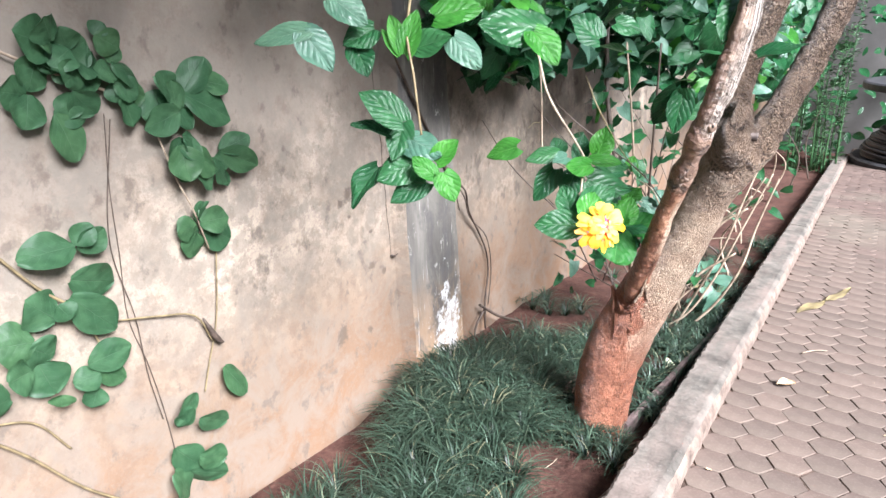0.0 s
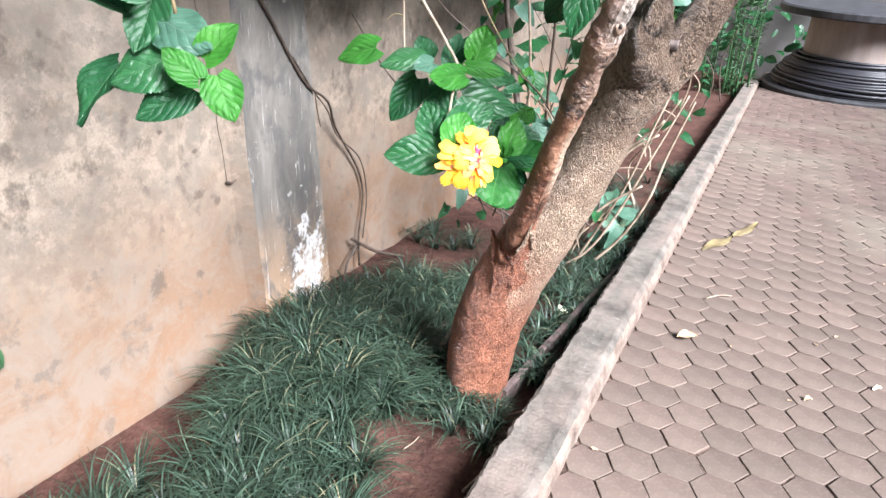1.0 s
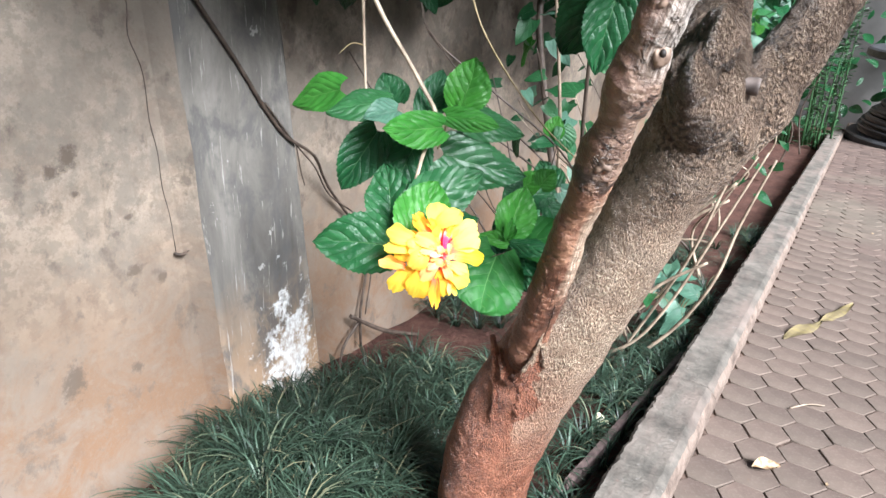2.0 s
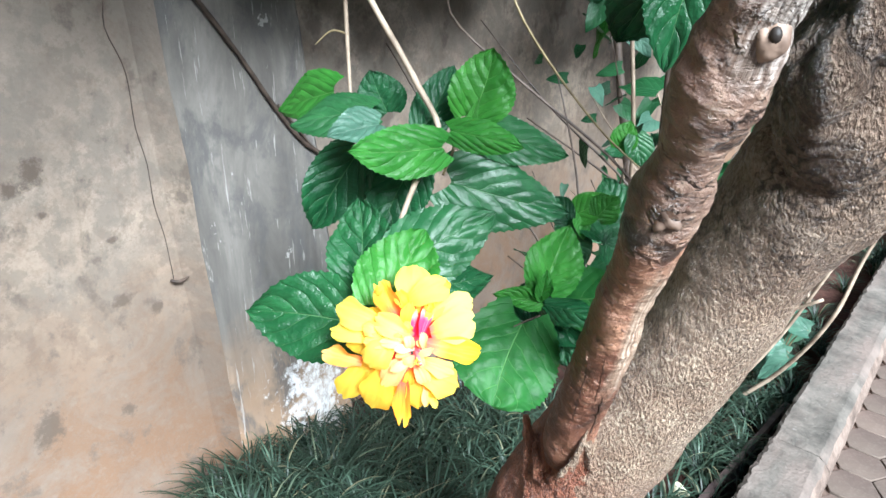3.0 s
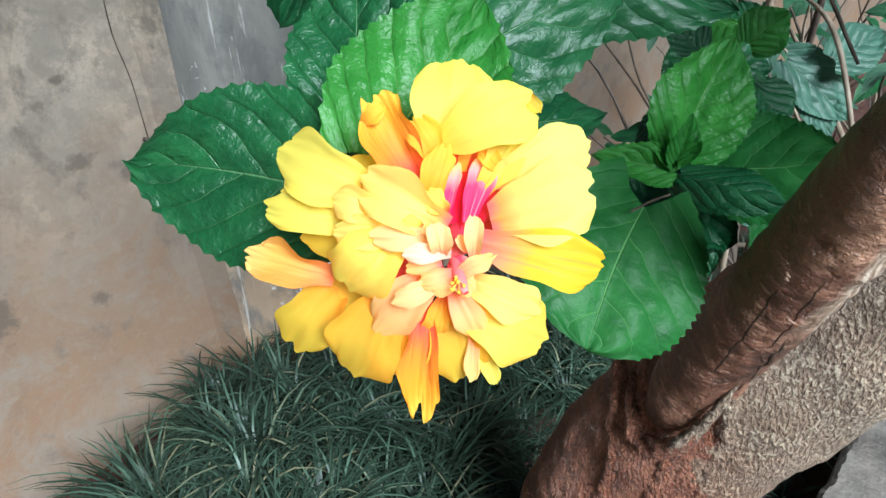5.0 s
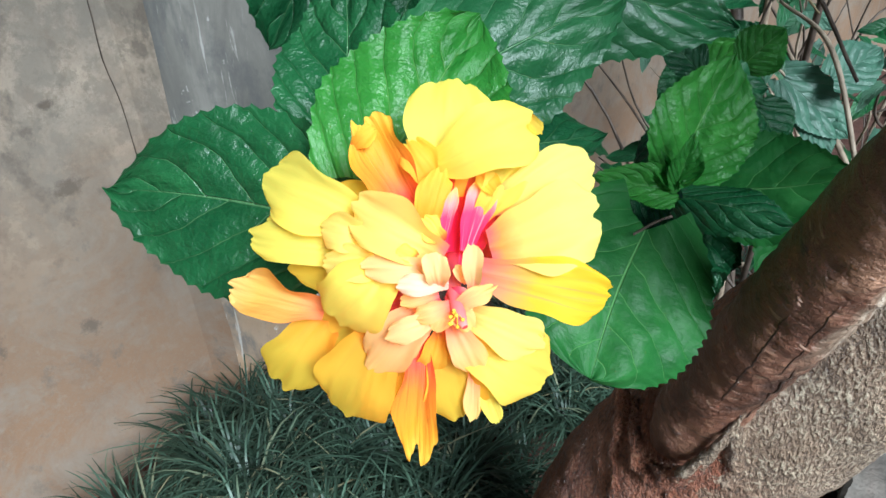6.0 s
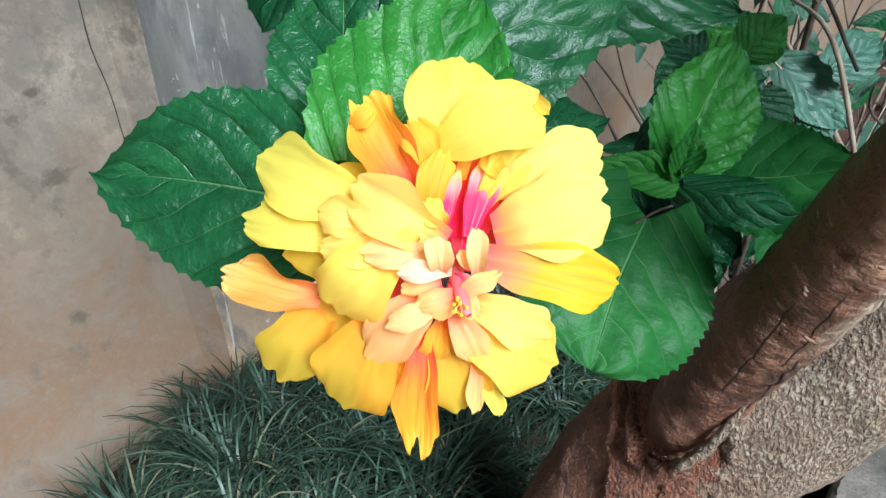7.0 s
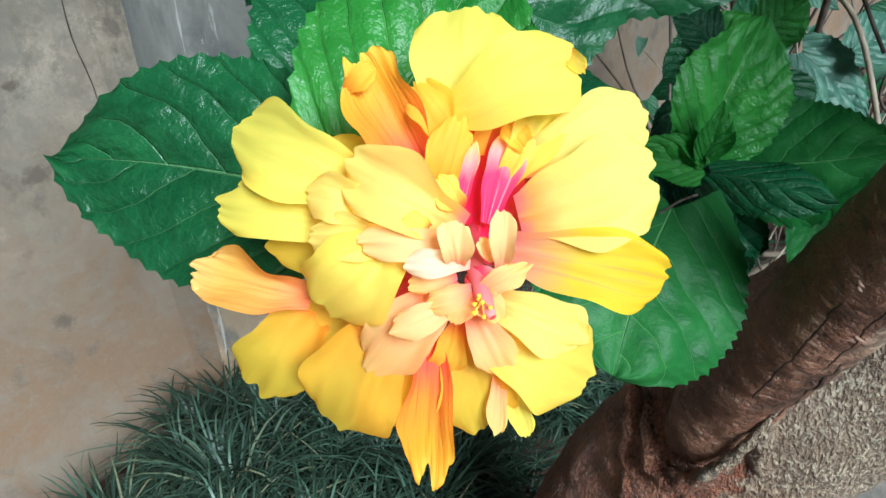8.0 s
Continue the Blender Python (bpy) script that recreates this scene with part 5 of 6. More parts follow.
def stamens():
    column = petal_material("pink_column", ((0.0, (0.70, 0.05, 0.12)), (1.0, (0.85, 0.42, 0.42))), amount=0.0)
    bm = tube(bmesh.new(), [(*in_flower(2, 4, -6), 0.0032), (*in_flower(3, -8, 8), 0.0030), (*in_flower(5, -18, 17), 0.0026), (*in_flower(7, -22, 20), 0.0012)], 12, 10, 0.1)
    col = part("stamen_column", bm, column, flower, "pink stamen column")
    k = Mat("pollen", 0.8, 0.2)
    k.color(k.ramp(k.noise(900, 2), (0.4, (0.75, 0.36, 0.02)), (0.6, (0.88, 0.56, 0.05))))
    rnd = random.Random(8)
    for i in range(8):
        x, y = rnd.uniform(1, 9), rnd.uniform(-22, -15)
        bm = bmesh.new()
        vs = bmesh.ops.create_icosphere(bm, subdivisions=2, radius=rnd.uniform(0.0006, 0.0009))["verts"]
        o = in_flower(x, y, 22 + rnd.uniform(-1, 3))
        for v in vs:
            v.co = o + v.co * (1 + 0.2 * noise.noise(v.co * 2000))
        a = in_flower(4, -17, 16)
        tube(bm, [(*a, 0.0003), (*((a + o) / 2 + F_N * 0.001), 0.00025), (*o, 0.0002)], 4, 4)
        part("anther", bm, k.m, col)


stamens()


# ---------------------------------------------------------------- creeper on the wall
creeper = empty("wall_creeper", (-1.72, 1.05, -0.05))
tagged(creeper, "creeper with round green leaves climbing the plaster wall", "climbing plant")
CREEPER_CROWN = [
    (0.862, 1.475, 0.772, 1.510, 0.124),
    (0.852, 1.488, 0.829, 1.540, 0.106),
    (0.871, 1.448, 0.942, 1.485, 0.115),
    (0.819, 1.458, 0.788, 1.376, 0.105),
    (0.895, 1.467, 0.834, 1.437, 0.098),
    (0.903, 1.433, 0.857, 1.383, 0.090),
    (0.914, 1.419, 0.947, 1.360, 0.081),
    (0.970, 1.436, 0.991, 1.385, 0.087),
    (0.999, 1.427, 1.071, 1.378, 0.083),
    (0.967, 1.497, 1.021, 1.461, 0.082),
    (0.997, 1.377, 1.056, 1.342, 0.077),
    (1.015, 1.346, 1.025, 1.264, 0.096),
    (0.781, 1.370, 0.758, 1.294, 0.105),
    (0.837, 1.317, 0.870, 1.199, 0.106),
    (0.875, 1.367, 0.929, 1.306, 0.089),
]
CREEPER_FALL = [
    (1.062, 1.282, 1.160, 1.332, 0.094),
    (1.167, 1.323, 1.108, 1.390, 0.096),
    (1.166, 1.316, 1.209, 1.230, 0.069),
    (1.196, 1.328, 1.345, 1.246, 0.120),
    (1.170, 1.284, 1.056, 1.252, 0.096),
    (1.270, 1.361, 1.359, 1.337, 0.089),
    (1.167, 1.212, 1.238, 1.167, 0.089),
    (1.154, 1.190, 1.156, 1.090, 0.112),
    (1.187, 1.159, 1.270, 1.110, 0.109),
    (1.308, 1.147, 1.422, 1.082, 0.093),
    (1.273, 1.127, 1.314, 1.049, 0.088),
    (1.207, 1.105, 1.239, 1.047, 0.079),
    (1.278, 1.092, 1.336, 1.044, 0.070),
    (1.192, 0.952, 1.298, 0.943, 0.092),
    (1.181, 0.946, 1.114, 0.937, 0.092),
]
CREEPER_LEFT = [
    (1.186, 0.917, 1.154, 0.846, 0.096),
    (1.209, 0.929, 1.319, 0.862, 0.121),
    (1.206, 0.975, 1.189, 0.997, 0.080),
    (0.813, 0.989, 0.673, 1.001, 0.109),
    (0.813, 0.989, 0.853, 1.039, 0.073),
    (0.824, 0.970, 0.888, 1.015, 0.084),
    (0.782, 0.906, 0.906, 0.856, 0.120),
    (0.773, 0.862, 0.874, 0.733, 0.114),
    (0.733, 0.814, 0.671, 0.884, 0.125),
    (0.741, 0.850, 0.755, 0.813, 0.073),
    (0.669, 0.777, 0.580, 0.800, 0.128),
    (0.653, 0.768, 0.707, 0.721, 0.109),
    (0.669, 0.714, 0.687, 0.623, 0.129),
    (0.647, 0.708, 0.586, 0.705, 0.110),
    (0.588, 0.657, 0.524, 0.659, 0.129),
]
CREEPER_FOOT = [
    (0.700, 0.617, 0.687, 0.590, 0.085),
    (0.786, 0.660, 0.913, 0.665, 0.099),
    (0.811, 0.623, 0.739, 0.623, 0.081),
    (0.812, 0.631, 0.886, 0.569, 0.073),
    (0.796, 0.586, 0.770, 0.538, 0.078),
    (1.210, 0.455, 1.297, 0.317, 0.091),
    (0.999, 0.358, 1.093, 0.420, 0.089),
    (1.007, 0.344, 1.056, 0.388, 0.095),
    (1.079, 0.335, 1.187, 0.265, 0.091),
    (0.994, 0.269, 1.061, 0.165, 0.108),
    (1.058, 0.210, 1.151, 0.154, 0.101),
    (1.038, 0.158, 1.161, 0.069, 0.098),
    (0.972, 0.200, 1.025, 0.079, 0.109),
]



def build_creeper():
    k = 0
    out = Vector((1, -0.15, 0.25)).normalized()
    for rows in (CREEPER_CROWN, CREEPER_FALL, CREEPER_LEFT, CREEPER_FOOT):
        for y0, z0, y1, z1, w in rows:
            k += 1
            rnd = random.Random(k)
            lift = rnd.uniform(0.008, 0.035)
            b, t = Vector((-1.722 + lift, y0, z0)), Vector((-1.722 + lift + rnd.uniform(-0.006, 0.03), y1, z1))
            leaf_mesh("leaf", b, t, w * 0.94, M_CREEPER, "oval", rnd.uniform(-0.25, 0.3), rnd.uniform(0.02, 0.16), rnd.uniform(-32, 32), 0, 16, 10, out, 0.05, k, creeper)
            if rows in (CREEPER_CROWN, CREEPER_FALL):
                # a smaller leaf behind, from the same joint
                turn = rnd.choice((-1, 1)) * rnd.uniform(0.8, 1.8)
                dy, dz, size = y1 - y0, z1 - z0, rnd.uniform(0.6, 0.85)
                t = Vector((t.x - 0.012, y0 + size * (dy * math.cos(turn) - dz * math.sin(turn)), z0 + size * (dy * math.sin(turn) + dz * math.cos(turn))))
                leaf_mesh("leaf", b - Vector((0.008, 0, 0)), t, w * size, M_CREEPER, "oval", rnd.uniform(-0.2, 0.3), 0.08, rnd.uniform(-35, 35), 0, 14, 8, out, 0.05, 500 + k, creeper)
    runs = ([(-1.735, 0.975, 1.30, 0.0014), (-1.737, 0.954, 1.106, 0.0015), (-1.735, 0.946, 0.917, 0.0015), (-1.737, 0.938, 0.729, 0.0016), (-1.735, 0.974, 0.552, 0.0018), (-1.736, 1.005, 0.300, 0.002), (-1.73, 1.02, -0.12, 0.003)],
            [(-1.728, 0.985, 1.285, 0.0015), (-1.734, 0.925, 0.970, 0.0016), (-1.730, 0.955, 0.730, 0.0014), (-1.734, 0.965, 0.535, 0.0016), (-1.73, 0.985, 0.374, 0.0014)],
            [(-1.729, 0.890, 0.740, 0.003), (-1.725, 1.019, 0.705, 0.003), (-1.72, 1.141, 0.660, 0.003), (-1.725, 1.195, 0.551, 0.003)],
            [(-1.722, 0.30, 0.80, 0.004), (-1.722, 0.563, 0.522, 0.004), (-1.725, 0.712, 0.309, 0.004), (-1.722, 0.872, 0.117, 0.004), (-1.72, 0.95, -0.10, 0.006)],
            [(-1.733, 0.50, 0.61, 0.003), (-1.730, 0.630, 0.557, 0.003), (-1.733, 0.709, 0.433, 0.003)],
            [(-1.715, 1.10, 1.25, 0.003), (-1.700, 1.140, 1.086, 0.003), (-1.700, 1.177, 0.993, 0.003), (-1.715, 1.223, 0.855, 0.003)],
            [(-1.725, 1.258, 0.855, 0.0025), (-1.730, 1.225, 0.618, 0.0025), (-1.730, 1.174, 0.478, 0.0025), (-1.730, 1.143, 0.390, 0.0025)],
            [(-1.730, 0.55, 1.15, 0.004), (-1.725, 0.703, 0.916, 0.004), (-1.72, 0.80, 0.80, 0.004), (-1.725, 0.86, 0.62, 0.003)],
            [(-1.725, 0.60, 1.55, 0.004), (-1.715, 0.80, 1.44, 0.004), (-1.72, 0.98, 1.36, 0.004), (-1.715, 1.15, 1.30, 0.003)],
            [(-1.738, 2.118, 1.50, 0.0016), (-1.739, 2.098, 1.30, 0.0014), (-1.738, 2.110, 1.20, 0.0016), (-1.739, 2.102, 1.131, 0.0014), (-1.738, 2.124, 1.06, 0.0015), (-1.739, 2.130, 1.008, 0.0013), (-1.738, 2.128, 0.92, 0.0014), (-1.739, 2.140, 0.834, 0.0012), (-1.738, 2.139, 0.74, 0.0013), (-1.739, 2.151, 0.659, 0.0011), (-1.738, 2.155, 0.546, 0.0010)],
            [(-1.660, 2.10, 1.45, 0.006), (-1.660, 2.230, 1.236, 0.006), (-1.660, 2.354, 1.060, 0.006), (-1.660, 2.443, 0.920, 0.006), (-1.660, 2.526, 0.816, 0.006), (-1.65, 2.63, 0.74, 0.005), (-1.70, 2.743, 0.600, 0.005), (-1.72, 2.920, 0.381, 0.005), (-1.72, 2.968, 0.226, 0.005), (-1.71, 2.913, 0.053, 0.005), (-1.70, 2.90, -0.1, 0.006)],
            [(-1.660, 2.45, 0.93, 0.003), (-1.660, 2.55, 0.80, 0.003), (-1.660, 2.640, 0.700, 0.003), (-1.70, 2.753, 0.565, 0.003), (-1.71, 2.93, 0.417, 0.003), (-1.715, 2.99, 0.222, 0.003), (-1.70, 2.93, 0.03, 0.003)],
            [(-1.660, 2.565, 0.78, 0.0025), (-1.660, 2.578, 0.70, 0.0022), (-1.660, 2.592, 0.649, 0.002)],
            [(-1.70, 2.84, 0.06, 0.008), (-1.66, 3.0, -0.06, 0.009), (-1.62, 3.18, -0.15, 0.007)],
            [(-1.70, 2.90, 0.02, 0.006), (-1.70, 2.80, -0.05, 0.006), (-1.66, 2.72, -0.11, 0.005)])
    for i, r in enumerate(runs):
        stem(creeper, r, M_DARK_STEM if i >= 9 or i < 2 else (M_PALE_STEM if i in (5, 8) else M_STEM), "stem", 30, 6)
    # the dry knob of twig on the wall
    stem(creeper, [(-1.722, 1.17, 0.64, 0.003), (-1.712, 1.19, 0.585, 0.010), (-1.715, 1.215, 0.545, 0.008), (-1.722, 1.235, 0.53, 0.002)], M_DARK_STEM, "dry_bract", 12, 7)
    stem(creeper, [(-1.73, 2.142, 0.55, 0.004), (-1.722, 2.16, 0.543, 0.005), (-1.73, 2.20, 0.545, 0.0015)], M_DARK_STEM, "dry_bract", 8, 6)


build_creeper()


# ---------------------------------------------------------------- grass in the bed
def grass_material():
    k = Mat("mondo_grass", 0.45, 0.28)
    u, v, _ = k.axis("UV")
    # dark green blades; near-black tones and pale tips paint in the gaps' shade
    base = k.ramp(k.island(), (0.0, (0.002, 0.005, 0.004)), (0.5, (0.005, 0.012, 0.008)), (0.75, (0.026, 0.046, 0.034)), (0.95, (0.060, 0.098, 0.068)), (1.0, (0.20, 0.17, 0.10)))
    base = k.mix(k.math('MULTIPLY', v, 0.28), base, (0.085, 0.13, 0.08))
    k.color(base)
    k.translucent(0.08, (0.08, 0.2, 0.06))
    return k.m


M_GRASS = grass_material()


def blades(bm, uv, c, count, reach, height, rnd, width=0.0044):
    """A tuft of narrow arching blades around c."""
    for _ in range(count):
        w = rnd.uniform(0, 2 * math.pi)
        r0 = rnd.uniform(0, 0.018)
        ln = reach * rnd.uniform(0.6, 1.15)
        hh = height * rnd.uniform(0.6, 1.15)
        d = Vector((math.cos(w), math.sin(w), 0))
        s = Vector((-d.y, d.x, 0))
        bend = rnd.uniform(-0.35, 0.35)
        prev = None
        n = 5
        for i in range(n + 1):
            t = i / n
            p = Vector(c) + d * (r0 + ln * t ** 1.25) + s * (bend * ln * t * t) + Vector((0, 0, hh * (1.75 * t - 1.25 * t * t)))
            wd = width * (1 - t ** 2.5) * 0.5 + 0.0002
            a, b = bm.verts.new(p - s * wd), bm.verts.new(p + s * wd)
            if prev:
                f = bm.faces.new((prev[0], prev[1], b, a))
                f.smooth = True
                for l, vv in zip(f.loops, (t - 1 / n, t - 1 / n, t, t)):
                    l[uv].uv = (0.5, vv)
            prev = (a, b)


def build_grass():
    rnd = random.Random(21)

    def patch(name, spots, label, kind="stuff"):
        bm = bmesh.new()
        uv = bm.loops.layers.uv.verify()
        for x, y, z, count, reach, height in spots:
            blades(bm, uv, (x, y, z), count, reach, height, rnd)
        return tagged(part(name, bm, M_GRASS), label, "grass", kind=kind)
    spots = []
    # the big mound beside the pilaster and in front of the tree
    while len(spots) < 210:
        x, y = rnd.uniform(-1.70, -0.80), rnd.uniform(0.55, 2.45)
        gap = -1.62 if y > 2.05 else (-1.62 + 0.20 * (2.05 - y) / 0.35 if y > 1.7 else (-1.38 if y > 1.45 else -1.48))
        if x < gap or (x > -0.98 and y > 1.95) or (x > -0.77 and y < 1.9) or (x > -0.88 and 1.55 < y < 2.0):
            continue
        hump = 0.12 * math.exp(-((x + 1.38) / 0.26) ** 2 - ((y - 2.08) / 0.34) ** 2)
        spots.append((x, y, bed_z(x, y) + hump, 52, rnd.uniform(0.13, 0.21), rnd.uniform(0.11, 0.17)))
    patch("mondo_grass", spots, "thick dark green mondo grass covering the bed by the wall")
    spots = []
    while len(spots) < 75:
        x, y = rnd.gauss(-1.33, 0.17), rnd.gauss(2.72, 0.2)
        if x < -1.66 or y > 3.1:
            continue
        spots.append((x, y, bed_z(x, y), 34, 0.14, 0.13))
    patch("mondo_grass", spots, "shaded dark mondo grass behind the mound, near the wall")
    spots = []
    while len(spots) < 60:
        x, y = rnd.gauss(-1.02, 0.12), rnd.gauss(3.0, 0.28)
        spots.append((x, y, bed_z(x, y), 26, 0.13, 0.12))
    patch("mondo_grass", spots, "loose mondo grass behind the leaning trunk")
    for (cx, cy, sx, n, lab) in ((-0.72, 2.08, 0.05, 6, "green grass tuft at the foot of the trunk"), (-0.88, 2.12, 0.05, 6, "arching grass tuft beside the trunk"),
                                 (-0.65, 2.42, 0.05, 5, "grass tuft between trunk and kerb"), (-0.80, 2.68, 0.10, 9, "dry loose grass tuft near the batten"),
                                 (-0.78, 3.62, 0.13, 22, "dense green grass tuft along the kerb"), (-0.86, 4.3, 0.15, 16, "grass tuft by the kerb further on"),
                                 (-1.52, 3.45, 0.08, 8, "small grass tuft at the wall's foot"), (-0.70, 5.6, 0.10, 8, "small green weed tuft by the kerb"), (-0.76, 3.15, 0.10, 16, "grass tuft beside the dark batten"), (-0.95, 4.9, 0.20, 14, "loose grass tuft under the dry stems")):
        spots = []
        for _ in range(n):
            x, y = rnd.gauss(cx, sx), rnd.gauss(cy, sx)
            x = min(x, kerb_x(y) - 0.20)
            spots.append((x, y, bed_z(x, y), 32, 0.13, 0.12))
        patch("grass_tuft", spots, lab, "stuff")


build_grass()


# ---------------------------------------------------------------- canopy of the shrub overhead, with unseen clumps added for shade
def build_canopy():
    rnd = random.Random(33)
    crown = hibiscus
    for pts in ([(-1.30, 3.4, 1.5, 0.008), (-1.25, 2.7, 1.75, 0.007), (-1.25, 2.0, 2.05, 0.006), (-1.20, 1.3, 2.30, 0.005), (-0.85, 0.7, 2.5, 0.003)],
                [(-1.30, 3.42, 1.55, 0.008), (-0.95, 2.9, 1.75, 0.006), (-0.75, 2.7, 2.2, 0.005), (-0.6, 2.5, 2.7, 0.003)],
                [(-1.25, 2.2, 1.95, 0.004), (-1.10, 1.6, 1.75, 0.004), (-1.02, 1.36, 1.52, 0.0035), (-0.965, 1.30, 1.38, 0.003), (-0.95, 1.30, 1.25, 0.003)]):
        stem(crown, pts, M_STEM, "stem", 24, 7)
    # several of these clumps hang out of view, added to cast shade
    spec = ((-1.22, 2.55, 1.75, 0.40, 0.48, 0.45, 200), (-1.30, 1.55, 2.15, 0.42, 0.62, 0.45, 110), (-0.92, 3.00, 1.60, 0.34, 0.40, 0.42, 170), (-0.75, 2.75, 2.30, 0.55, 0.55, 0.50, 80), (-0.95, 2.0, 1.85, 0.28, 0.35, 0.36, 120), (-0.85, 2.40, 1.52, 0.22, 0.25, 0.26, 80), (-1.12, 3.2, 1.05, 0.22, 0.25, 0.22, 50), (-1.20, 4.0, 1.85, 0.50, 0.80, 0.75, 380), (-0.80, 3.5, 2.6, 0.60, 0.80, 0.5, 110), (-1.35, 0.55, 2.20, 0.40, 0.65, 0.36, 70), (-1.25, 6.2, 1.55, 0.40, 1.4, 0.85, 320), (-1.12, 4.0, 1.45, 0.42, 0.50, 0.40, 240), (-0.80, 0.75, 2.55, 0.45, 0.65, 0.35, 140), (-1.15, 1.80, 2.12, 0.35, 0.60, 0.30, 180), (-1.20, 8.2, 1.5, 0.40, 1.8, 1.0, 220), (-1.30, 10.8, 1.3, 0.34, 2.0, 1.3, 240), (-1.40, 2.72, 1.56, 0.20, 0.62, 0.15, 330), (-1.52, 2.95, 1.36, 0.12, 0.42, 0.17, 80), (-1.42, 2.55, 1.38, 0.14, 0.22, 0.14, 40), (-0.42, 2.08, 1.41, 0.11, 0.10, 0.06, 60))
    for cx, cy, cz, sx, sy, sz, n in spec:
        for _ in range(n):
            o = Vector((rnd.uniform(-1, 1), rnd.uniform(-1, 1), rnd.uniform(-1, 1)))
            if o.length > 1:
                o.normalize()
            b = Vector((cx + o.x * sx, cy + o.y * sy, cz + o.z * sz))
            if b.x < -1.66:
                continue
            # gaps through which the sun reaches the wall and the flowering shoot
            w = b + sun_from * ((-1.74 - b.x) / sun_from.x)
            near = (Vector((-0.76, 1.97, 0.96)) - b).cross(sun_from).length
            if (1.30 < w.y < 4.30 and 0 < w.z < (0.88 if w.y < 3.6 else 0.6) and rnd.random() < 0.93) or (near < 0.17 and cz > 1.42) or (Vector((-0.70, 2.22, 0.84)) - b).cross(sun_from).length < 0.15:
                continue
            d = Vector((rnd.uniform(-1, 1), rnd.uniform(-1, 0.6), rnd.uniform(-0.9, 0.3))).normalized()
            ln = rnd.uniform(0.07, 0.13) * (1.9 if cy > 7 else 1.25 if cy > 3.3 else 1.0)
            mat = M_LEAF if cx < -1.35 else rnd.choice((M_LEAF, M_LEAF, M_LEAF, M_LEAF_BLUE, M_LEAF_BLUE, M_LEAF_PALE, M_LEAF_BRIGHT))
            leaf_mesh("leaf", b, b + d * ln, ln * rnd.uniform(0.6, 0.8), mat, "hibiscus", 0.2, 0.15, rnd.uniform(-40, 40), 9, 12, 6, Vector((0.3, -0.4, 0.87)), 0.06, rnd.randrange(9999), crown)


build_canopy()
build_tree()


# ---------------------------------------------------------------- far end of the drive
def lathe(bm, profile, at, sides=48):
    rings = []
    for r, z in profile:
        rings.append([bm.verts.new((at[0] + r * math.cos(2 * math.pi * k / sides), at[1] + r * math.sin(2 * math.pi * k / sides), at[2] + z)) for k in range(sides)])
    for a, b in zip(rings, rings[1:]):
        for k in range(sides):
            bm.faces.new((a[k], a[(k + 1) % sides], b[(k + 1) % sides], b[k]))
    return bm


def build_reel():
    at = (0.56, 11.75, ground_z(11.75) + 0.01)
    reel = empty("cable_drum", at)
    tagged(reel, "large wooden cable drum wound with black cable, standing on its flange", "cable drum")
    tar, wood = Mat("dark_flange", 0.6), Mat("worn_drum_wood", 0.7)
    tar.color(tar.ramp(tar.noise(6, 5), (0.3, (0.015, 0.015, 0.017)), (0.7, (0.05, 0.05, 0.055))))
    wood.color(wood.ramp(wood.noise(3, 5, 0.6, stretch=(1, 1, 0.3)), (0.3, (0.16, 0.12, 0.10)), (0.7, (0.36, 0.30, 0.27))))
    part("bottom_flange", lathe(bmesh.new(), ((0.0, 0), (1.06, 0), (1.09, 0.02), (1.09, 0.09), (1.06, 0.11), (0.0, 0.11)), at), tar.m, reel)
    part("top_flange", lathe(bmesh.new(), ((0.0, 1.06), (1.04, 1.06), (1.07, 1.08), (1.07, 1.15), (1.04, 1.17), (0.0, 1.17)), at), tar.m, reel, "dark flange seen edge on")
    part("barrel", smooth(lathe(bmesh.new(), ((0.64, 0.11), (0.64, 1.06)), at)), wood.m, reel, "pale worn wooden barrel")
    rnd = random.Random(4)
    cable = Mat("black_cable", 0.45)
    cable.color(cable.ramp(cable.island(), (0.0, (0.010, 0.010, 0.013)), (1.0, (0.045, 0.045, 0.055))))
    for i in range(20):
        z = 0.14 + 0.40 * i / 20
        r = 0.66 + 0.30 * (1 - i / 20) ** 0.7 + rnd.uniform(-0.03, 0.03)
        ph, dz = rnd.uniform(0, 6.28), rnd.uniform(0.0, 0.03)
        pts = [(at[0] + r * math.cos(w), at[1] + r * math.sin(w), at[2] + z + dz * math.sin(w + ph), 0.021) for w in [2 * math.pi * k / 28 for k in range(29)]]
        bm = tube(bmesh.new(), pts, 56, 6, 0, 1, False)
        part("cable_coil", smooth(bm), cable.m, reel)


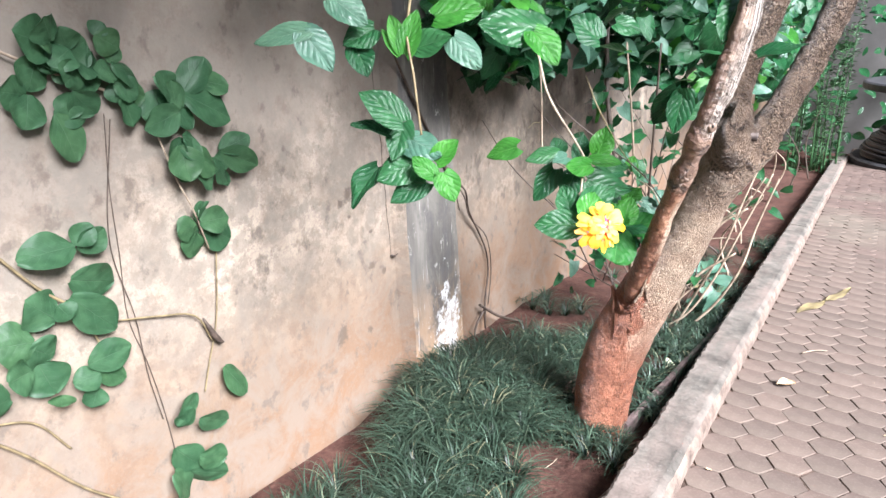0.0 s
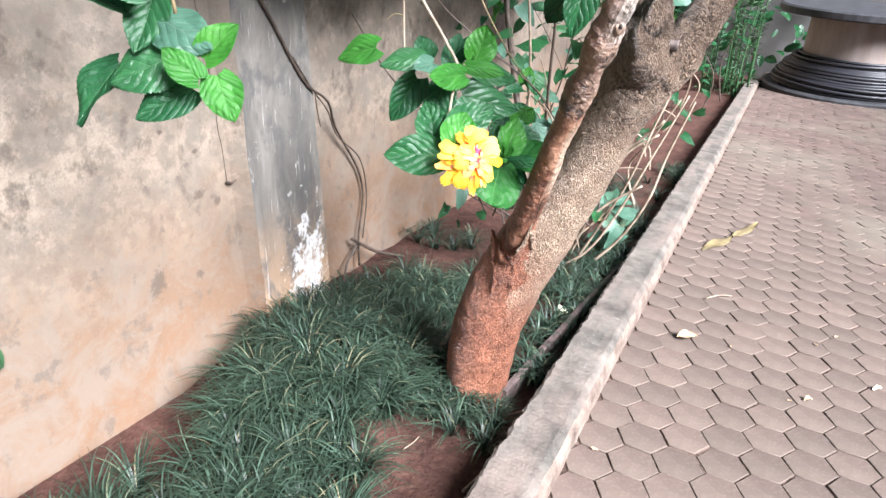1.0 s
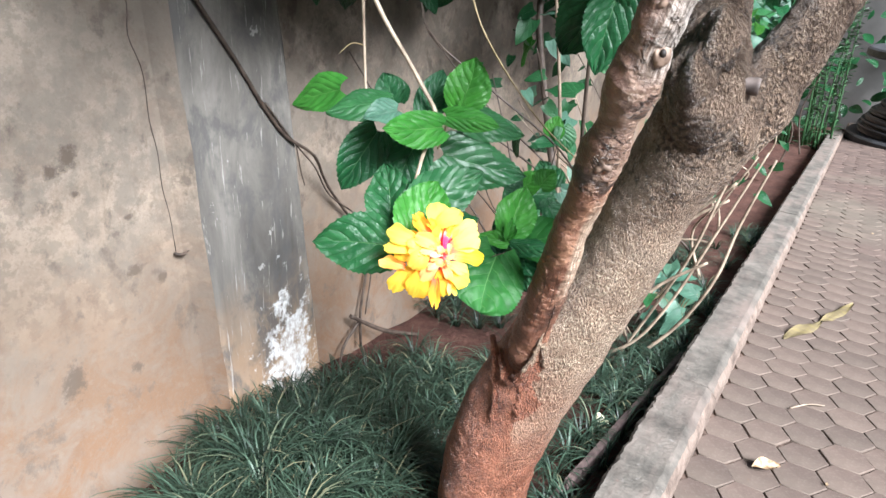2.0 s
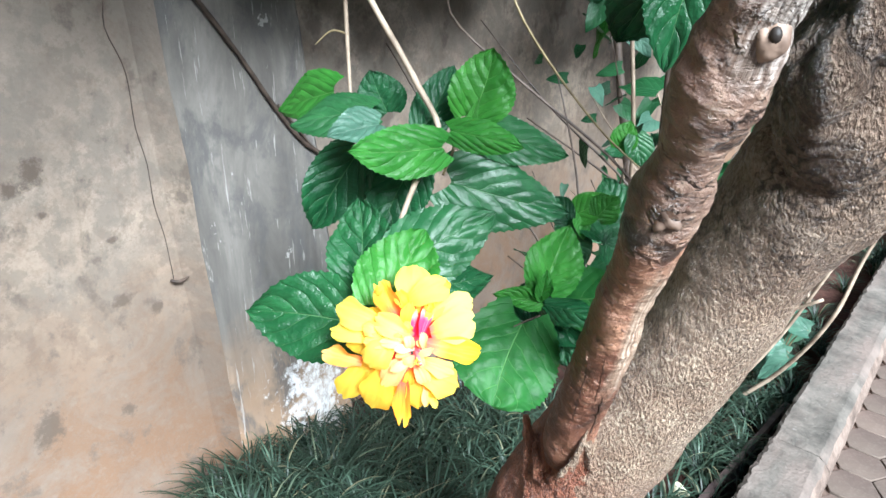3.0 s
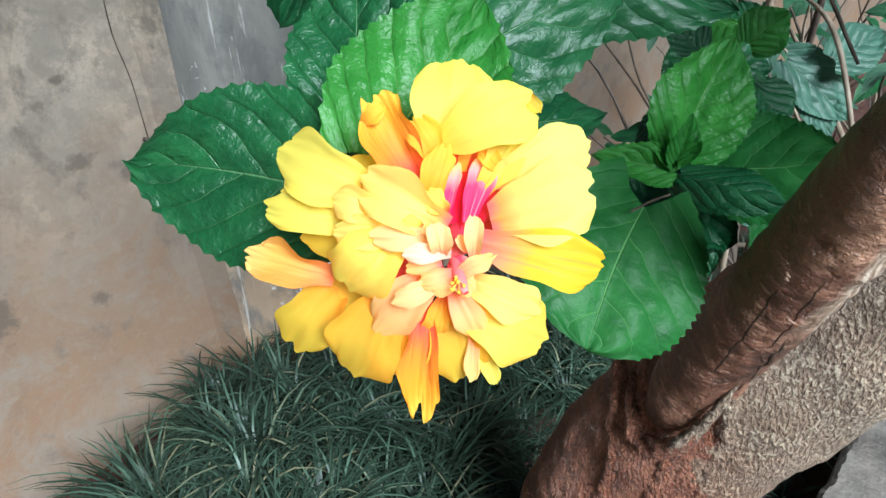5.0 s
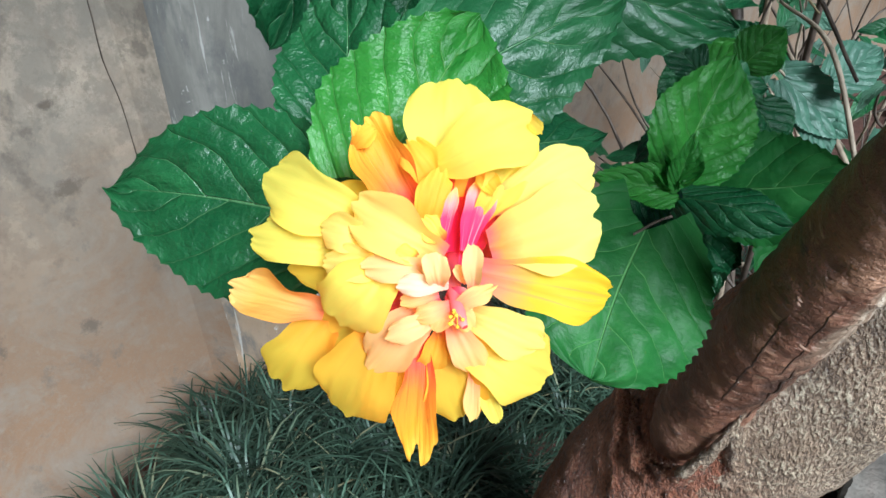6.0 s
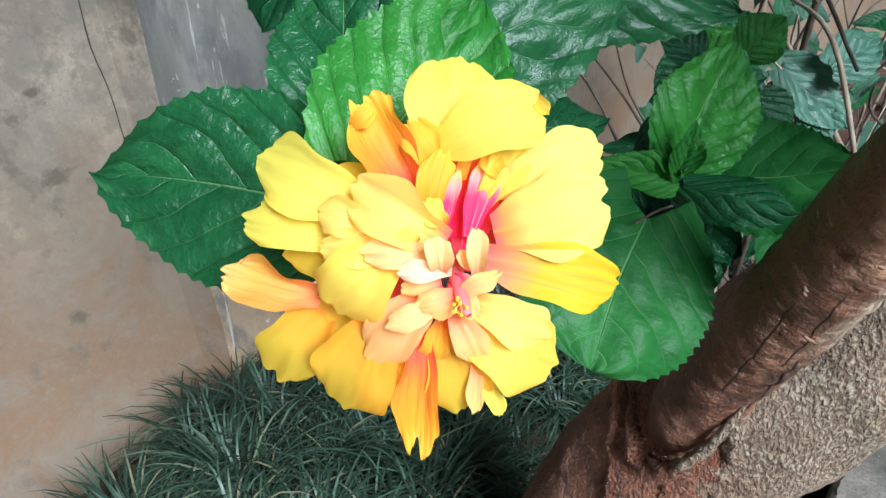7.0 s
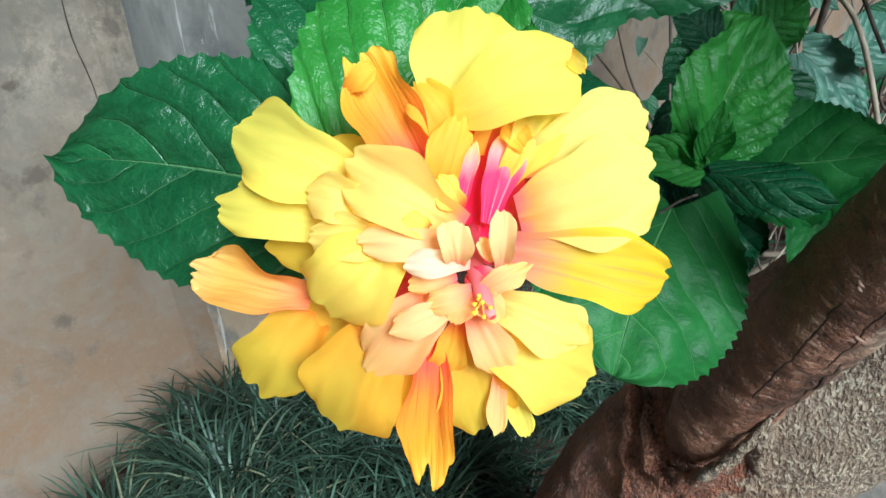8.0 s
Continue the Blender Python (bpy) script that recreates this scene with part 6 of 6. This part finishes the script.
def build_far_plants():
    k = Mat("needle_foliage", 0.5)
    k.color(k.ramp(k.island(), (0.0, (0.014, 0.050, 0.018)), (1.0, (0.045, 0.115, 0.038))))
    rnd = random.Random(12)
    shrub = empty("columnar_shrub", (-0.80, 10.6, ground_z(10.6)))
    tagged(shrub, "tall green shrub of upright spiny fronds at the kerb's end", "shrub")
    for i in range(15):
        x, y = -0.86 + rnd.uniform(-0.34, 0.34), 10.5 + rnd.uniform(-0.4, 0.4)
        h = rnd.uniform(1.5, 2.4)
        lean = rnd.uniform(-0.18, 0.22)
        bm = bmesh.new()
        base = Vector((x, y, ground_z(y) - 0.05))
        pts = [(x + lean * t * t, y - 0.1 * t, base.z + h * t, 0.014 * (1.1 - t)) for t in (0, 0.25, 0.5, 0.75, 1)]
        tube(bm, pts, 12, 5)
        for j in range(90):
            t = j / 90
            c = Vector((x + lean * t * t, y - 0.1 * t, base.z + h * t))
            w = rnd.uniform(0, 6.28)
            d = Vector((math.cos(w), math.sin(w), rnd.uniform(-0.1, 0.35)))
            s = Vector((-d.y, d.x, 0)) * 0.011
            ln = rnd.uniform(0.07, 0.12)
            v = [bm.verts.new(c - s), bm.verts.new(c + s), bm.verts.new(c + d * ln * 0.6 + s * 0.8 + Vector((0, 0, 0.012))), bm.verts.new(c + d * ln), bm.verts.new(c + d * ln * 0.6 - s * 0.8 + Vector((0, 0, 0.012)))]
            bm.faces.new((v[0], v[1], v[2], v[3], v[4]))
        part("frond", bm, k.m, shrub)
    # low leafy growth and pale dry stems between tree and shrub
    weeds = empty("bed_undergrowth", (-0.9, 4.3, ground_z(4.3) - 0.05))
    tagged(weeds, "pale dry stems and weedy leaves behind the trunk", "undergrowth")
    for a, b, c in (((-0.98, 3.5, -0.16), (-0.70, 3.55, 0.22), (-0.50, 3.62, 0.72)), ((-0.95, 3.45, -0.16), (-0.68, 3.5, 0.16), (-0.47, 3.62, 0.74)), ((-0.86, 3.5, -0.16), (-0.64, 3.5, 0.36), (-0.53, 3.6, 0.78)),
                    ((-1.05, 3.5, -0.1), (-0.75, 3.52, 0.32), (-0.56, 3.58, 0.56)), ((-0.80, 3.55, -0.16), (-0.56, 3.6, 0.24), (-0.45, 3.7, 0.70)), ((-1.10, 3.4, 0.02), (-0.82, 3.45, 0.12), (-0.58, 3.5, 0.34)),
                    ((-1.08, 3.45, 0.1), (-0.80, 3.5, 0.36), (-0.60, 3.55, 0.40)), ((-0.90, 3.6, -0.15), (-0.74, 3.6, 0.40), (-0.55, 3.6, 0.62))):
        m1 = [(p + q) / 2 + rnd.uniform(-0.035, 0.035) for p, q in zip(a, b)]
        m2 = [(p + q) / 2 + rnd.uniform(-0.03, 0.03) for p, q in zip(b, c)]
        r = rnd.uniform(0.005, 0.009)
        stem(weeds, [(*a, r), (*m1, r), (*b, r * 0.9), (*m2, r * 0.8), (*c, r * 0.6)], M_PALE_STEM, "dry_stem", 26, 7)
    for i in range(16):
        y = rnd.uniform(4.0, 9.8)
        x = kerb_x(y) - rnd.uniform(0.25, 0.8)
        h = rnd.uniform(0.2, 1.0)
        stem(weeds, [(x, y, ground_z(y) - 0.08, 0.010), (x + rnd.uniform(-0.15, 0.15), y, ground_z(y) + h * 0.5, 0.008), (x + rnd.uniform(-0.45, 0.08), y - 0.1, ground_z(y) + h, 0.004)], M_PALE_STEM if i % 2 else M_DARK_STEM, "dry_stem", 10, 5)
    for i in range(46):
        y = rnd.uniform(5.2, 10.0)
        x = kerb_x(y) - rnd.uniform(0.22, 1.0)
        z = ground_z(y) + abs(rnd.gauss(0.0, 0.5)) * min(1, (y - 3.4) / 3)
        d = Vector((rnd.uniform(-1, 1), rnd.uniform(-1, 0.2), rnd.uniform(-0.5, 0.5))).normalized()
        ln = rnd.uniform(0.07, 0.14)
        leaf_mesh("leaf", (x, y, z), Vector((x, y, z)) + d * ln, ln * 0.6, rnd.choice((M_LEAF, M_LEAF_BLUE, M_CREEPER)), "hibiscus", 0.2, 0.2, rnd.uniform(-40, 40), 0, 8, 4, Vector((0.3, -0.5, 0.8)), 0.05, i, weeds)
    # dim tangle of twigs and small leaves under the shrub
    for i in range(40):
        x, y = rnd.uniform(-1.20, -0.72), rnd.uniform(2.95, 3.75)
        z0 = rnd.uniform(-0.15, 0.5)
        lx, ly, h = rnd.uniform(-0.65, 0.65), rnd.uniform(-0.4, 0.3), rnd.uniform(0.15, 0.9)
        lx = min(lx, -0.80 - x)
        r = rnd.uniform(0.002, 0.0055)
        stem(weeds, [(x, y, z0, r), (x + lx * 0.3 + rnd.uniform(-0.05, 0.05), y + ly * 0.3, z0 + h * 0.4, r), (x + lx * 0.7 + rnd.uniform(-0.06, 0.06), y + ly * 0.7, z0 + h * 0.7, r * 0.8), (x + lx, y + ly, z0 + h, r * 0.5)],
             M_DARK_STEM if i % 3 else M_PALE_STEM, "twig", 14, 5)
    for i in range(230):
        c = Vector((rnd.uniform(-1.40, -0.70), rnd.uniform(3.05, 3.80), rnd.uniform(0.10, 1.60)))
        d = Vector((rnd.uniform(-1, 1), rnd.uniform(-1, 0.3), rnd.uniform(-0.9, 0.3))).normalized()
        ln = rnd.uniform(0.05, 0.10)
        leaf_mesh("leaf", c, c + d * ln, ln * rnd.uniform(0.5, 0.75), rnd.choice((M_LEAF, M_LEAF, M_LEAF_BLUE, M_LEAF_PALE)), "hibiscus", 0.2, 0.2, rnd.uniform(-50, 50), 7, 10, 4, Vector((0.3, -0.5, 0.8)), 0.06, i, weeds)
    # sprig with pale leaves near the kerb
    sprig = empty("kerb_weed", (-0.74, 3.85, ground_z(3.85) - 0.05))
    tagged(sprig, "pale green leafy weed beside the kerb", "weed")
    for i in range(14):
        c = Vector((-0.74 + rnd.uniform(-0.14, 0.10), 3.85 + rnd.uniform(-0.2, 0.2), ground_z(3.85) + rnd.uniform(0.05, 0.24)))
        d = Vector((rnd.uniform(-1, 1), rnd.uniform(-1, 0), rnd.uniform(-0.6, 0.2))).normalized()
        stem(sprig, [(-0.74, 3.88, ground_z(3.88) - 0.06, 0.003), (*((c + Vector((-0.74, 3.88, ground_z(3.88)))) / 2 + Vector((0, 0, 0.03))), 0.0025), (*c, 0.0015)], M_STEM, "stem", 8, 5)
        leaf_mesh("leaf", c, c + d * 0.12, 0.075, M_LEAF_PALE, "hibiscus", 0.2, 0.2, rnd.uniform(-30, 30), 9, 12, 6, Vector((0.2, -0.5, 0.85)), 0.05, i, sprig)
    # dark growth and a bright leaf beyond the drum
    hedge = empty("far_hedge", (1.5, 13.6, ground_z(13.6)))
    tagged(hedge, "dim dark green hedge at the far end of the drive", "hedge")
    for i in range(90):
        c = Vector((rnd.uniform(-1.4, 0.2), rnd.uniform(13.2, 13.9), ground_z(13.5) + rnd.uniform(0.0, 2.4)))
        d = Vector((rnd.uniform(-1, 1), rnd.uniform(-1, 0), rnd.uniform(-0.8, 0.2))).normalized()
        ln = rnd.uniform(0.15, 0.32)
        leaf_mesh("leaf", c, c + d * ln, ln * 0.5, M_LEAF, "oval", 0.2, 0.2, rnd.uniform(-40, 40), 0, 6, 4, Vector((0.2, -0.8, 0.5)), 0.05, i, hedge)


build_reel()
build_far_plants()


# ---------------------------------------------------------------- small things on bed and drive
def build_litter():
    rnd = random.Random(3)
    dry = Mat("dry_leaf", 0.7)
    dry.color(dry.ramp(dry.noise(60, 4), (0.35, (0.20, 0.12, 0.06)), (0.65, (0.50, 0.38, 0.24))))
    straw = Mat("yellowed_leaf", 0.6)
    straw.color(straw.ramp(straw.noise(40, 4), (0.35, (0.13, 0.100, 0.055)), (0.65, (0.18, 0.142, 0.06))))
    petal_m = Mat("fallen_petal", 0.5)
    petal_m.color(petal_m.ramp(petal_m.noise(70, 4), (0.4, (0.55, 0.50, 0.32)), (0.6, (0.78, 0.75, 0.60))))

    def thing(name, base, tip, w, mat, label, fold=0.5, up=Vector((0.05, -0.1, 1)), shape="oval"):
        ob = leaf_mesh(name, base, tip, w, mat, shape, fold, -0.05, 0, 0, 12, 8, up, 0.16, rnd.randrange(999))
        return tagged(ob, label, "leaf", group="leaf litter on drive and bed")
    g = ground_z
    thing("dry_leaf", (-0.26, 2.98, g(2.98) + 0.008), (-0.19, 3.02, g(3.02) + 0.012), 0.045, dry.m, "curled pale dry leaf on the paving", 0.9)
    thing("yellow_leaf", (-0.31, 4.05, g(4.05) + 0.006), (-0.19, 4.34, g(4.34) + 0.006), 0.06, straw.m, "flat yellowed leaf lying on the paving", 0.03)
    thing("yellow_leaf", (-0.19, 4.36, g(4.36) + 0.006), (-0.08, 4.68, g(4.68) + 0.006), 0.05, straw.m, "long yellowed leaf lying on the paving", 0.03)
    thing("fallen_flower", (-0.735, 2.93, bed_z(-0.73, 2.93) + 0.02), (-0.70, 2.955, bed_z(-0.7, 2.95) + 0.035), 0.045, petal_m.m, "crumpled white fallen flower on the soil", 1.2)
    thing("fallen_flower", (-0.86, 3.86, bed_z(-0.86, 3.86) + 0.14), (-0.80, 3.92, bed_z(-0.8, 3.9) + 0.14), 0.05, straw.m, "small yellow fallen flower in the grass", 0.9)
    thing("dry_leaf", (0.20, 2.78, g(2.78) + 0.006), (0.225, 2.80, g(2.8) + 0.01), 0.018, dry.m, "tiny brown leaf scrap on the paving", 0.9)
    thing("dry_leaf", (0.42, 3.0, g(3.0) + 0.006), (0.45, 3.03, g(3.03) + 0.008), 0.016, petal_m.m, "tiny pale petal scrap on the paving", 0.6)
    for i in range(26):
        x, y = rnd.uniform(-0.36, 1.6), rnd.uniform(1.6, 6.5)
        a = rnd.uniform(0, 6.28)
        ln = rnd.uniform(0.008, 0.022)
        thing("dry_leaf", (x, y, g(y) + 0.005), (x + ln * math.cos(a), y + ln * math.sin(a), g(y) + 0.008), ln * 0.5, dry.m, "tiny brown scrap of leaf on the paving", 0.5)

    def twig(pts, r, label, mat=M_PALE_STEM):
        ob = part("twig", tube(bmesh.new(), [(*p, r) for p in pts], 10, 6, 0.2, 60), mat)
        tagged(ob, label, "twig", group="loose twigs and stalks")
    twig([(-0.21, 3.43, g(3.43) + 0.006), (-0.16, 3.50, g(3.5) + 0.007), (-0.11, 3.53, g(3.53) + 0.006)], 0.003, "thin straw lying on the paving")
    twig([(-0.63, 1.80, bed_z(-0.63, 1.8) + 0.01), (-0.61, 1.92, bed_z(-0.61, 1.92) + 0.012)], 0.005, "short pale stick on the red soil")
    twig([(-0.66, 2.18, bed_z(-0.66, 2.18) + 0.02), (-0.62, 2.22, bed_z(-0.62, 2.22) + 0.025), (-0.60, 2.27, bed_z(-0.6, 2.27) + 0.02)], 0.006, "broken white twig at the trunk's foot")
    for i in range(16):
        x, y = rnd.uniform(-1.2, -0.64), rnd.uniform(1.5, 3.6)
        a = rnd.uniform(0, 6.28)
        ln = rnd.uniform(0.03, 0.09)
        twig([(x, y, bed_z(x, y) + 0.006), (x + ln * 0.5 * math.cos(a), y + ln * 0.5 * math.sin(a), bed_z(x, y) + 0.012), (x + ln * math.cos(a + 0.2), y + ln * math.sin(a + 0.2), bed_z(x, y) + 0.008)], 0.0016, "thin dry stalk on the soil")
    # narrow weathered batten let into the soil beside the kerb
    bm = bmesh.new()
    n, prev = 18, None
    for i in range(n + 1):
        t = i / n
        y = 2.25 + 1.35 * t
        x = -0.700 + 0.075 * t
        zb = ground_z(y)
        sec = [(-0.010, -0.10), (0.012, -0.10), (0.013, 0.012), (0.008, 0.018), (-0.008, 0.018), (-0.011, 0.010)]
        cur = []
        for sx, sz in sec:
            c = Vector((x + sx, y, zb + sz))
            cur.append(bm.verts.new(c + 0.003 * noise.noise_vector(c * 20)))
        if prev:
            for a in range(6):
                bm.faces.new((prev[a], prev[(a + 1) % 6], cur[(a + 1) % 6], cur[a]))
        else:
            bm.faces.new(cur)
        prev = cur
    bm.faces.new(list(reversed(prev)))
    tagged(part("edging_batten", bm, M_BATTEN), "narrow dark weathered wooden batten set in soil along the kerb", "batten")


build_litter()


# ---------------------------------------------------------------- paving stones, last
def build_paving():
    road = empty("pavement", (0.5, 3.0, ground_z(3.0) - 0.05))
    tagged(road, "brownish hexagonal concrete pavers on the sloping drive", "pavement", kind="structure")
    rnd = random.Random(77)
    sand = Mat("joint_sand", 0.95, 0.1)
    sand.color(sand.ramp(sand.noise(30, 5), (0.35, (0.040, 0.028, 0.022)), (0.55, (0.105, 0.074, 0.060)), (0.7, (0.15, 0.108, 0.088))))
    bm = bmesh.new()
    g = [bm.verts.new((x, y, ground_z(y) - 0.006)) for y in (-5.9, 13.9) for x in (-0.45, 4.9)]
    bm.faces.new((g[0], g[1], g[3], g[2]))
    part("joint_sand", bm, sand.m, road, "brown sand in the paver joints")
    shapes = []
    for s in range(12):
        b = bmesh.new()
        hexagon(b, 0, 0, 0, (rnd.uniform(-0.022, 0.022), rnd.uniform(-0.022, 0.022)), (0.0004, 0.0008, 0.0014, 0.002, 0.003, 0.0046)[s % 6], rnd.uniform(-0.03, 0.03), s)
        me = bpy.data.meshes.new("paver")
        b.to_mesh(me)
        b.free()
        me.materials.append(M_PAVER)
        shapes.append(me)
    near, far = [], bmesh.new()
    pitch_x, pitch_y = HEX_R * 1.5, HEX_R * math.sqrt(3)
    for i in range(46):
        for j in range(-32, 104):
            y = j * pitch_y + (pitch_y / 2 if i % 2 else 0) + 0.03
            x = kerb_x(y) + 0.055 + i * pitch_x
            if y < -4 or y > 13.6 or x > 4.6:
                continue
            near.append((x - 0.2 + 0.9 * max(0, 0 - y) + abs(y - 3.2) * 0.45, x, y))
    near.sort()
    for k, (_, x, y) in enumerate(near):
        z = ground_z(y) + rnd.uniform(-0.0025, 0.0025)
        if k < 300:
            ob = new("paver", shapes[rnd.randrange(12)])
            ob.parent = road
            ob.matrix_parent_inverse = road.matrix_world.inverted()
            ob.location = (x, y, z)
        else:
            hexagon(far, x, y, z, (rnd.uniform(-0.015, 0.015), rnd.uniform(-0.015, 0.015)), rnd.uniform(0.0006, 0.0036))
    tagged(part("distant_pavers", far, M_PAVER_FAR, road), kind="stuff")


build_paving()
